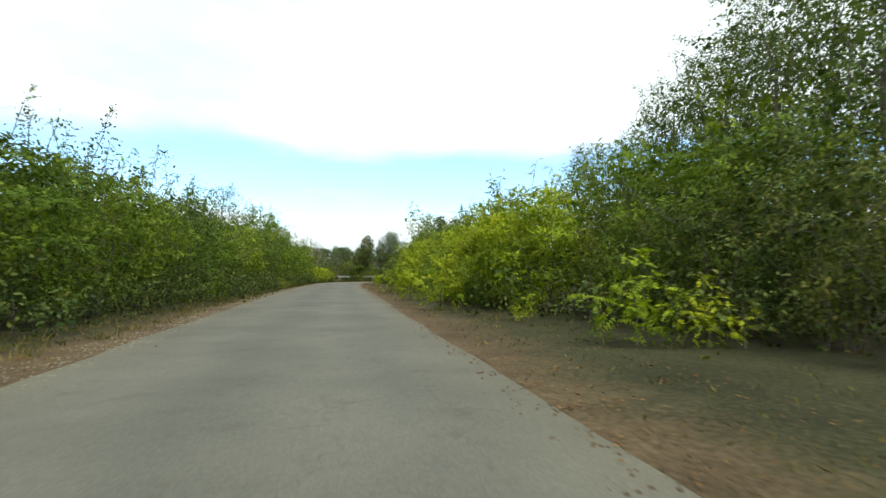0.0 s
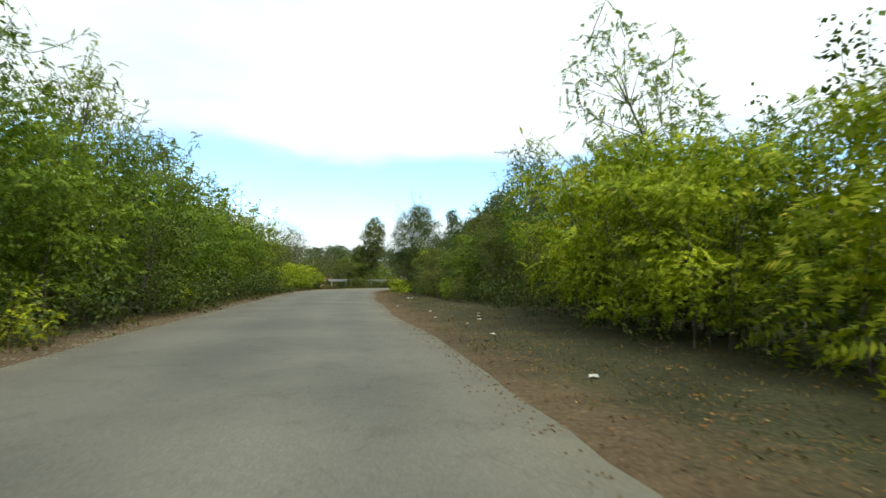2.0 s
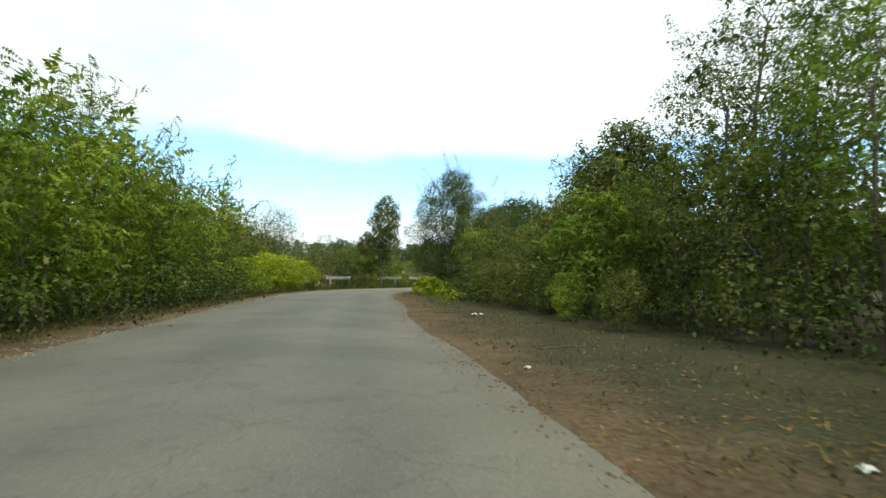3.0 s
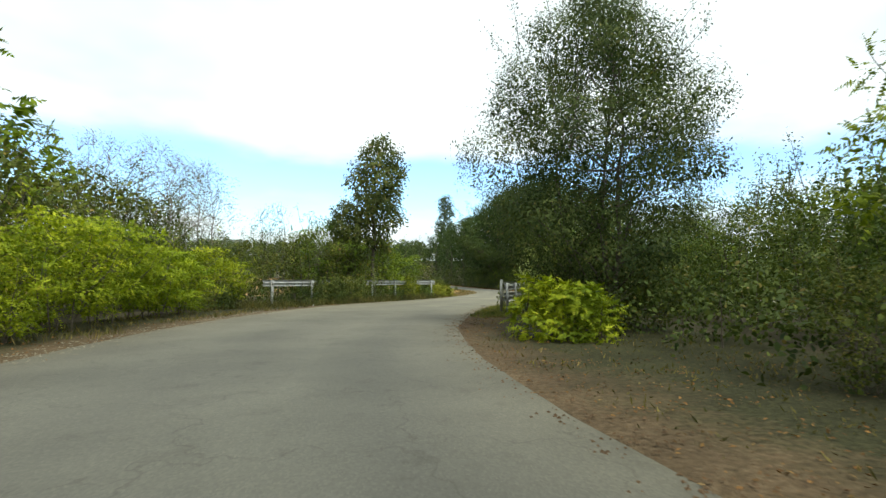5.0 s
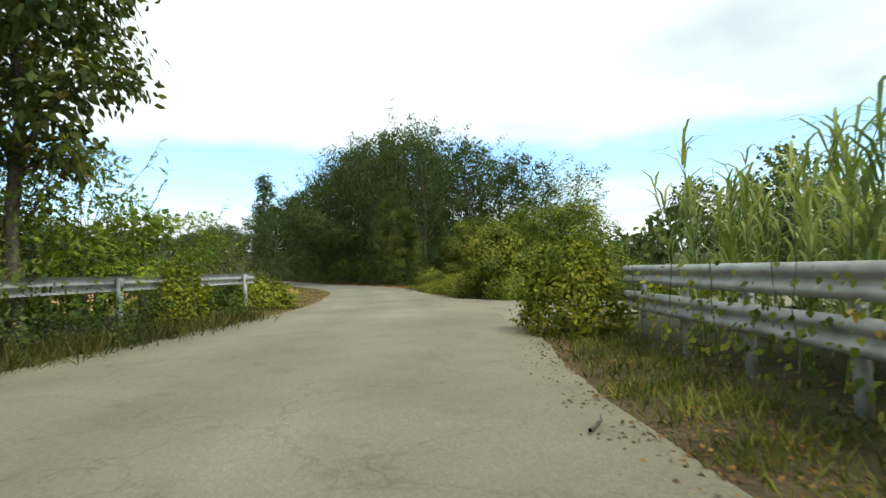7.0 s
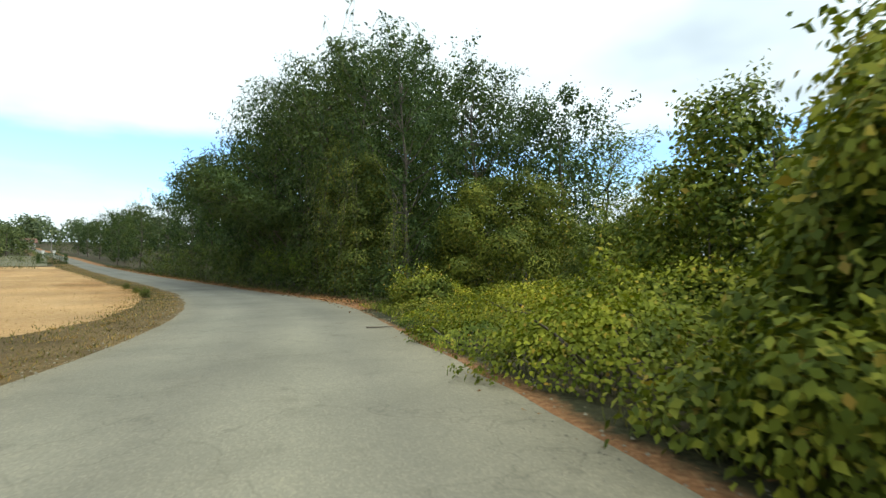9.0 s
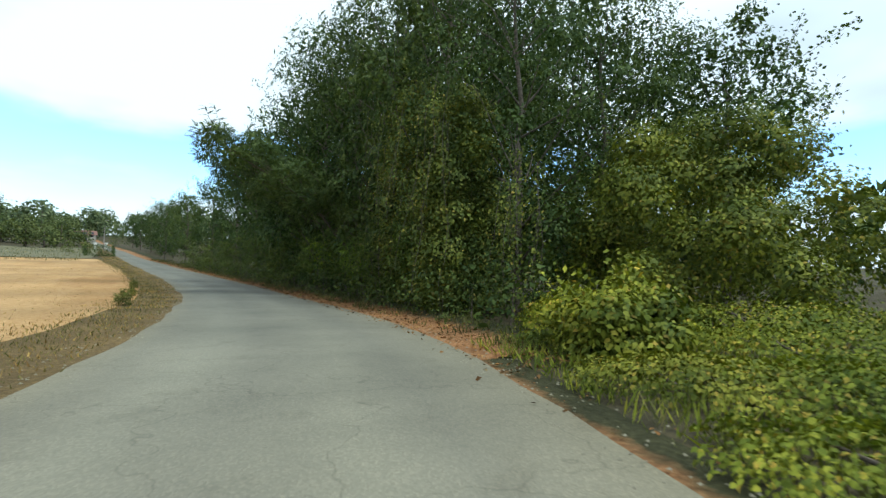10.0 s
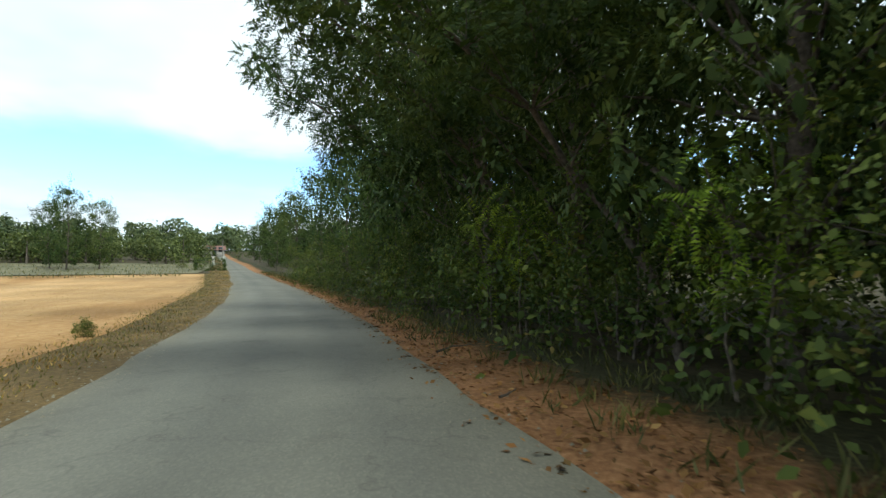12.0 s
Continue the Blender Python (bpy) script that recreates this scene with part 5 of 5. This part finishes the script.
for x, y, h in ((-1.5, 226, 10.5), (1.6, 228, 9.0), (-4.5, 230, 9.0)):
    wood_back[int(y) % 2].put(x, y, h, 0.75)
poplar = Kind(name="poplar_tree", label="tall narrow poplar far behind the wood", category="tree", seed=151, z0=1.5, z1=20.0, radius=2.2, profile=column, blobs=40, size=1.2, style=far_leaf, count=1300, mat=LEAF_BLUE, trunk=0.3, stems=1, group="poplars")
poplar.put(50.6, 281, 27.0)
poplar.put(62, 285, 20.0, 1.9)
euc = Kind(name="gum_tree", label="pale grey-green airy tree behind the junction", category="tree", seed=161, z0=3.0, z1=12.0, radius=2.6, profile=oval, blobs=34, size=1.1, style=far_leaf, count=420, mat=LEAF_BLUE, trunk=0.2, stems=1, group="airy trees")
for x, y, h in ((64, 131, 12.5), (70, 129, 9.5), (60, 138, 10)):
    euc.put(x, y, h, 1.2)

# ---- grass, leaves, litter ----


def blades(name, label, spots, seed, low, high, mat, lean=0.5, width=0.018):
    rng = np.random.default_rng(seed)
    p = np.asarray(spots, float)
    n = len(p)
    z = rise(p[:, 0], p[:, 1])
    b = np.stack([p[:, 0], p[:, 1], z - 0.03], 1)
    h = rng.uniform(low, high, n)
    d = unit(np.stack([rng.normal(0, lean, n), rng.normal(0, lean, n), np.ones(n)], 1))
    return tagged(new(name, mesh_from(name, *kites(b, d, across(d, rng, 2.0), h, width * rng.uniform(0.7, 1.6, n)), mat)), label, "grass", kind="stuff")


def beside(edge, other, y0, y1, d0, d1, n, seed, clump=0.0):
    rng = np.random.default_rng(seed)
    k = np.where((edge[:, 1] > y0) & (edge[:, 1] < y1))[0]
    out = unit(edge - other)
    if clump:
        c = rng.choice(k, n // 14 + 1)
        i = np.repeat(c, 14)[:n]
        dist = np.repeat(rng.uniform(d0, d1, len(c)), 14)[:n] + rng.normal(0, clump, n)
        return edge[i] + out[i] * np.clip(dist, d0, None)[:, None] + rng.normal(0, clump, (n, 2)) * np.array([0.3, 1])
    i = rng.choice(k, n)
    return edge[i] + out[i] * rng.uniform(d0, d1, n)[:, None] + rng.normal(0, 0.2, (n, 2))


blades("verge_grass", "tufts of grass along the verge", beside(EDGE_L, EDGE_R, -6, 118, 0.5, 3.2, 13000, 501, 0.12), 1, 0.06, 0.26, GRASS)
blades("verge_grass", "tufts of grass along the verge", beside(EDGE_R, EDGE_L, -6, 112, 0.5, 5.0, 12000, 502, 0.3), 2, 0.03, 0.13, GRASS, 0.7)
blades("field_verge_grass", "dry grass between lane and field", beside(EDGE_L, EDGE_R, 118, 240, 0.25, 2.2, 26000, 503, 0.3), 3, 0.03, 0.085, GRASS_LOW, 0.7, 0.012)
blades("dry_verge_grass", "dry straw-coloured grass on the verge", beside(EDGE_L, EDGE_R, 122, 220, 0.2, 2.6, 9000, 504, 0.2), 4, 0.03, 0.12, GRASS_DRY)
blades("wood_edge_grass", "grass at the edge of the wood", beside(EDGE_R, EDGE_L, 122, 215, 0.5, 3.0, 9000, 505, 0.15), 5, 0.10, 0.32, GRASS)
blades("tall_weeds", "tall green weeds at the corner of the field", np.stack([fr.normal(8.8, 1.1, 3800), fr.normal(129.8, 1.1, 3800)], 1), 6, 0.3, 0.9, LEAF_OLIVE, 0.35, 0.022)
sx_ = fr.uniform(-20, 17.4, 22000)
sy_ = 133 + fr.uniform(0, 1, 22000) ** 1.3 * 60
ok = (sx_ < np.interp(sy_, fe[:, 1], fe[:, 0]) - 0.3)
blades("stubble", "cut straw stubble in the field", np.stack([np.round(sx_[ok] / 0.7) * 0.7 + fr.normal(0, 0.2, ok.sum()), sy_[ok]], 1), 7, 0.03, 0.09, STRAW, 0.3, 0.014)


blades("rail_grass", "yellow-green grass in front of the guardrail", beside(EDGE_R, EDGE_L, 101, 112.4, 0.2, 1.7, 7000, 506, 0.2), 10, 0.05, 0.22, LEAF_OLIVE, 0.6, 0.014)
jx_, jy_ = fr.uniform(21.5, 29.0, 9000), fr.uniform(127.5, 138.5, 9000)
ok = jx_ > np.interp(jy_, EDGE_R[:, 1], EDGE_R[:, 0]) + 0.35
blades("junction_grass", "rank green grass between the low vines", np.stack([jx_[ok], jy_[ok]], 1), 16, 0.10, 0.30, LEAF_VINE, 0.5, 0.016)
ek = fr.integers(0, len(fe), 9000)
blades("field_edge_grass", "dry grass along the field's edge", fe[ek] + fn[ek] * fr.uniform(-0.3, 0.9, 9000)[:, None] + fr.normal(0, 0.25, (9000, 2)), 12, 0.04, 0.15, GRASS_LOW, 0.6, 0.014)
mx_, my_ = fr.uniform(-90, 14, 9000), fr.uniform(207, 243, 9000)
blades("meadow_grass", "rough grey-brown grass behind the field", np.stack([mx_, my_], 1), 9, 0.15, 0.45, GRASS_FAR, 0.35, 0.06)


def fallen(name, spots, seed, size):
    rng = np.random.default_rng(seed)
    p = np.asarray(spots, float)
    n = len(p)
    b = np.stack([p[:, 0], p[:, 1], rise(p[:, 0], p[:, 1]) + rng.uniform(-0.005, 0.03, n)], 1)
    a = rng.uniform(0, 2 * np.pi, n)
    d = unit(np.stack([np.cos(a), np.sin(a), rng.normal(0.1, 0.25, n)], 1))
    s = unit(np.cross(d, np.array([0, 0, 1.0]) + rng.normal(0, 0.3, (n, 3))))
    sz = size * rng.uniform(0.5, 1.4, n)
    return tagged(new(name, mesh_from(name, *kites(b, d, s, sz, sz * 0.55), LITTER)), "scattered brown fallen leaves beside the lane", "leaves", kind="stuff")


fallen("fallen_leaves", beside(EDGE_L, EDGE_R, -6, 118, 0.0, 2.2, 8000, 511), 11, 0.05)
fallen("fallen_leaves", beside(EDGE_R, EDGE_L, -6, 112, 0.0, 2.6, 11000, 512), 12, 0.045)
fallen("fallen_leaves", beside(EDGE_R, EDGE_L, 40, 92, 0.2, 5.0, 5000, 516), 16, 0.045)
fallen("fallen_leaves", beside(EDGE_R, EDGE_L, 136, 215, -0.1, 1.7, 13000, 513), 13, 0.08)
fallen("fallen_leaves", beside(EDGE_R, EDGE_L, 96, 112.4, -0.1, 1.3, 2600, 515), 15, 0.05)
fallen("fallen_leaves", beside(EDGE_R, EDGE_L, 118, 136, -0.1, 0.6, 160, 514), 14, 0.05)


def scrap(x, y, size, seed):
    """A crumpled piece of paper or plastic."""
    rng = np.random.default_rng(seed)
    g = np.linspace(-0.5, 0.5, 5)
    X, Y = np.meshgrid(g, g)
    z = 0.02 + rng.uniform(0, 0.45, X.shape) * (1 - X ** 2 - Y ** 2)
    v = np.stack([X + rng.normal(0, 0.07, X.shape), (Y + rng.normal(0, 0.07, X.shape)) * 0.7, z], -1).reshape(-1, 3) * size
    i = np.arange(25).reshape(5, 5)
    f = np.stack([i[:-1, :-1], i[:-1, 1:], i[1:, 1:], i[1:, :-1]], -1).reshape(-1, 4)
    ob = tagged(new("litter_scrap", mesh_from("litter_scrap", np.concatenate([v, v - np.array([0, 0, 0.004])]), np.concatenate([f, f[:, ::-1] + 25]), PAPER)), "crumpled dirty white scrap of litter on the verge", "litter", "litter scraps")
    ob.matrix_basis = pose(x, y, float(rise(x, y)), 0, 0, seed * 77 % 360)


for i, (x, y, s) in enumerate(((4.2, 56.9, 0.17), (3.5, 55.6, 0.1), (4.6, 58.5, 0.14), (3.4, 52.6, 0.12), (4.2, 75.4, 0.2), (4.5, 75.6, 0.16), (3.4, 61.5, 0.1), (5.0, 60.0, 0.12), (3.0, 58.0, 0.1), (2.5, 65.5, 0.1), (5.6, 37.3, 0.2), (6.3, 40.2, 0.16), (3.6, 115.0, 0.16), (6.9, 117.6, 0.12), (0.5, 111.2, 0.14), (3.2, 47.2, 0.12), (8.5, 106.5, 0.1))):
    scrap(x, y, s, i + 1)


def stick(x, y, length, turn, seed):
    rng = np.random.default_rng(seed)
    ob = tagged(new("fallen_stick", mesh_from("fallen_stick", *tube(bent((-length / 2, 0, 0.02), (length / 2, 0, 0.03), rng, 0.05), np.linspace(0.018, 0.006, 6), 6), BARK, True)), "thin fallen stick lying on the ground", "stick", "fallen sticks")
    ob.matrix_basis = pose(x, y, float(rise(x, y)) + 0.02, 0, 0, turn)


for i, (x, y, ln, a) in enumerate(((5.2, 52.5, 1.2, 60), (3.8, 67.2, 1.0, 15), (20.4, 132.0, 0.7, -20), (8.4, 108.2, 0.4, 30), (25.3, 155.6, 0.9, 25), (24.7, 152.5, 0.4, 40), (5.9, 50.0, 0.8, 110))):
    stick(x, y, ln, a, i)

rail_line = along([(-3.2, 109.2), (-1.3, 110.5), (2.5, 113.6), (5.4, 116.6), (8.7, 120.6)], 60)
wi = fr.integers(0, 60, 6000)
blades("rail_weeds", "rank dark weeds in front of the guardrail", rail_line[wi] + fr.normal(0, 0.4, (6000, 2)), 8, 0.15, 0.55, GRASS, 0.45, 0.018)
for x, y, r, h, pale in ((6.8, 119.1, 0.75, 1.6, 1), (0.9, 112.5, 0.6, 1.4, 0), (1.7, 113.3, 0.6, 1.55, 0), (2.4, 114.0, 0.6, 1.5, 0), (3.1, 114.8, 0.5, 1.4, 0), (-3.6, 108.9, 0.9, 1.2, 0)):
    vine_mound("low bramble growing over the guardrail", x, y, r, r * 0.7, h, 60 + int(y * 3), 1700, LEAF_VINE_PALE if pale else LEAF_OLIVE, 45, 0.07)


for x, y, h, w in ((-2.0, 109.8, 1.0, 0.8), (-1.2, 110.4, 0.9, 0.75), (-0.4, 111.0, 0.95, 0.75), (0.3, 111.6, 0.9, 0.8), (1.6, 112.8, 0.8, 0.9), (3.4, 114.5, 0.85, 0.75), (4.1, 115.2, 0.9, 0.75), (4.8, 115.9, 0.85, 0.75), (5.4, 116.6, 0.9, 0.7), (6.1, 117.4, 0.9, 0.7), (7.6, 119.4, 0.8, 0.7), (3.5, 116.3, 2.0, 0.55)):
    bramble[int(y) % 2].put(x, y, h, w)


def house(x, y, w, dep, h, roof, turn):
    root = tagged(new("farmhouse"), "small far farmhouse with pale walls and red tiled roof", "house")
    part("wall", mesh_from("wall", *box(0, 0, -0.5, h, w, dep), PLASTER), root)
    v = np.array([(-w / 2 - 0.4, -dep / 2 - 0.4, h), (w / 2 + 0.4, -dep / 2 - 0.4, h), (w / 2 + 0.4, dep / 2 + 0.4, h), (-w / 2 - 0.4, dep / 2 + 0.4, h), (-w / 2 - 0.4, 0, h + roof), (w / 2 + 0.4, 0, h + roof)])
    rf = bpy.data.meshes.new("roof")
    rf.from_pydata(v.tolist(), [], [(0, 1, 5, 4), (2, 3, 4, 5), (0, 4, 3), (1, 2, 5), (0, 3, 2, 1)])
    rf.materials.append(ROOF)
    part("roof", rf, root, "red tiled roof")
    for i in (-1, 0, 1):
        part("window" if i else "door", mesh_from("window", *box(i * w * 0.3, -dep / 2 - 0.02, 1.0 if i else 0.0, 2.2, 0.9, 0.06), GLASS_DARK), root)
    root.matrix_basis = pose(x, y, float(rise(x, y)) + 0.1, 0, 0, turn)


house(10.2, 292, 4.6, 4.4, 1.5, 1.2, 8)
for x, y, h in ((25.4, 226, 8.0), (24.2, 233, 8.4), (23.0, 241, 7.4), (21.6, 250, 7.0), (20.4, 260, 7.0), (28, 236, 9.5), (27, 247, 9)):
    wood_back[int(y) % 2].put(x, y, h, 0.85)


def clipped_hedge(x, y, length, depth, h, turn):
    rng = np.random.default_rng(601)
    root = tagged(new("clipped_hedge"), "low dark clipped hedge at the roadside far ahead", "hedge")
    n = 2600
    p = rng.uniform(-0.5, 0.5, (n, 3)) * np.array([length, depth, h])
    k = rng.integers(0, 3, n)
    p[np.arange(n), k] = np.sign(p[np.arange(n), k]) * 0.5 * np.array([length, depth, h])[k]
    p[:, 2] += h / 2
    d = unit(p - np.array([0, 0, h / 2]) + rng.normal(0, 0.4, p.shape))
    part("foliage", mesh_from("hedge_leaves", *sprays(p, d, rng, 1, 0.13, 0.16, 0.6), LEAF_DARK), root)
    part("woody_stem", mesh_from("hedge_stem", *tube(bent((0, 0, -0.1), (0, 0, h * 0.9), rng, 0.05), np.linspace(0.05, 0.02, 6), 5), BARK, True), root)
    root.matrix_basis = pose(x, y, float(rise(x, y)) - 0.02, 0, 0, turn)


clipped_hedge(15.6, 222.8, 3.4, 1.4, 1.45, 5)
for x, y, h in ((14.4, 241.0, 1.3), (16.0, 241.6, 1.3)):
    base = float(rise(x, y))
    tagged(new("gate_pillar", mesh_from("gate_pillar", *join([box(x, y, base - 0.2, base + h, 0.4, 0.4, 0.1), box(x, y, base + h, base + h + 0.1, 0.52, 0.52, 0.1)]), PAPER)), "white rendered gate pillar beside the far road", "pillar", "gate pillars")
px_, py_ = 15.6, 244.0
tagged(new("utility_pole", mesh_from("utility_pole", *tube(np.array([(px_, py_, float(rise(px_, py_)) - 0.3), (px_, py_, float(rise(px_, py_)) + 2.5), (px_ + 0.05, py_, float(rise(px_, py_)) + 4.2)]), (0.09, 0.08, 0.06), 8), TWIG_PALE, True)), "pale wooden pole beside the far road", "pole")
for x, y, h in ((13.6, 228.5, 1.6), (11.5, 229, 1.8), (12.0, 262, 3.0), (17.5, 268, 3.4)):
    backdark[0].put(x, y, h, 1.2)

rail_right = along([(7.35, 103.0), (10.2, 107.2), (13.0, 111.4)], 40)


def rail_ivy(label, a, b, n, z0, z1, seed):
    """Ivy trails that hang over a guardrail."""
    rng = np.random.default_rng(seed)
    root = tagged(new("rail_ivy"), label, "vine", "rail ivy")
    f = rng.uniform(a, b, n)
    base = np.stack([np.interp(f, np.arange(40), rail_right[:, k]) for k in range(2)], 1)
    tan = unit(rail_right[-1] - rail_right[0])
    nrm = np.array([-tan[1], tan[0]])
    z = z0 + (z1 - z0) * rng.beta(1.2, 1.6, n)
    p = np.concatenate([base + nrm * rng.uniform(0.09, 0.22, n)[:, None], z[:, None]], 1)
    d = unit(np.array([nrm[0] * 0.4, nrm[1] * 0.4, -0.8]) + rng.normal(0, 0.4, (n, 3)))
    s = unit(np.cross(d, np.array([nrm[0], nrm[1], 0.4]) + rng.normal(0, 0.4, (n, 3))))
    sz = 0.075 * rng.uniform(0.6, 1.4, n)
    part("foliage", mesh_from("rail_ivy", *ovals(p, d, s, sz, sz * 0.8), LEAF_VINE), root)
    for _ in range(6):
        k = rng.uniform(a, b)
        q = np.array([np.interp(k, np.arange(40), rail_right[:, c]) for c in range(2)]) + nrm * 0.12
        part("woody_stem", mesh_from("ivy_stem", *tube(bent((*q, z0), (*(q + tan * rng.normal(0, 0.3)), z1), rng, 0.05), np.full(6, 0.006), 3), BARK), root)


rail_ivy("ivy trails hanging over the guardrail's end", 0.3, 7, 420, 0.12, 1.25, 71)
rail_ivy("ivy trails hanging over the guardrail", 16, 39, 420, 0.1, 1.25, 72)


def grit(name, spots, seed, size):
    """Loose stones and crumbs of earth along the road's edge."""
    rng = np.random.default_rng(seed)
    p = np.asarray(spots, float)
    n = len(p)
    s = size * rng.uniform(0.4, 1.5, n)
    base = np.array([(1, 0, 0), (-0.5, 0.85, 0), (-0.5, -0.85, 0), (0.1, 0.05, 0.7)])
    a = rng.uniform(0, 6.28, n)
    c, sn = np.cos(a), np.sin(a)
    v = np.stack([np.stack([p[:, 0] + s * (c * q[0] - sn * q[1]), p[:, 1] + s * (sn * q[0] + c * q[1]), rise(p[:, 0], p[:, 1]) + 0.004 + s * q[2]], 1) for q in base], 1)
    i = np.arange(n)[:, None] * 4
    f = np.concatenate([i + np.array([[0, 1, 3]]), i + np.array([[1, 2, 3]]), i + np.array([[2, 0, 3]])])
    tagged(new(name, mesh_from(name, v.reshape(-1, 3), f, TRACK_DIRT if seed % 2 else VERGE_RED)), "loose grit and crumbs of earth on the road's edge", "gravel", kind="stuff")


grit("edge_grit", beside(EDGE_L, EDGE_R, -4, 118, -0.35, 0.6, 7000, 521), 21, 0.02)
grit("edge_grit", beside(EDGE_R, EDGE_L, -4, 112, -0.35, 0.6, 7000, 522), 22, 0.02)
grit("edge_grit", beside(EDGE_R, EDGE_L, 112, 200, -0.9, 0.4, 3000, 523), 23, 0.018)
grit("edge_grit", beside(EDGE_L, EDGE_R, 118, 200, -0.5, 0.4, 2000, 524), 25, 0.018)

weed = Kind(name="field_weed", label="clump of tall green weeds at the field's corner", category="weeds", seed=171, z0=0.1, z1=1.2, radius=0.6, profile=oval, blobs=10, size=0.28, style=lambda p, d, rng: sprays(p, d, rng, 4, 0.09, 0.14, 0.34, 0.1), count=420, mat=LEAF_OLIVE, trunk=0.012, stems=5, group="field weeds", shoots=6)
for x, y, h in ((12.2, 133.0, 1.0), (11.4, 132.6, 1.1), (13.0, 133.4, 0.8), (10.3, 131.8, 1.2), (9.6, 131.0, 1.1), (8.9, 130.2, 1.2), (18.8, 160.5, 0.35), (18.3, 149.0, 0.4), (18.6, 154.2, 0.3)):
    weed.put(x, y, h)
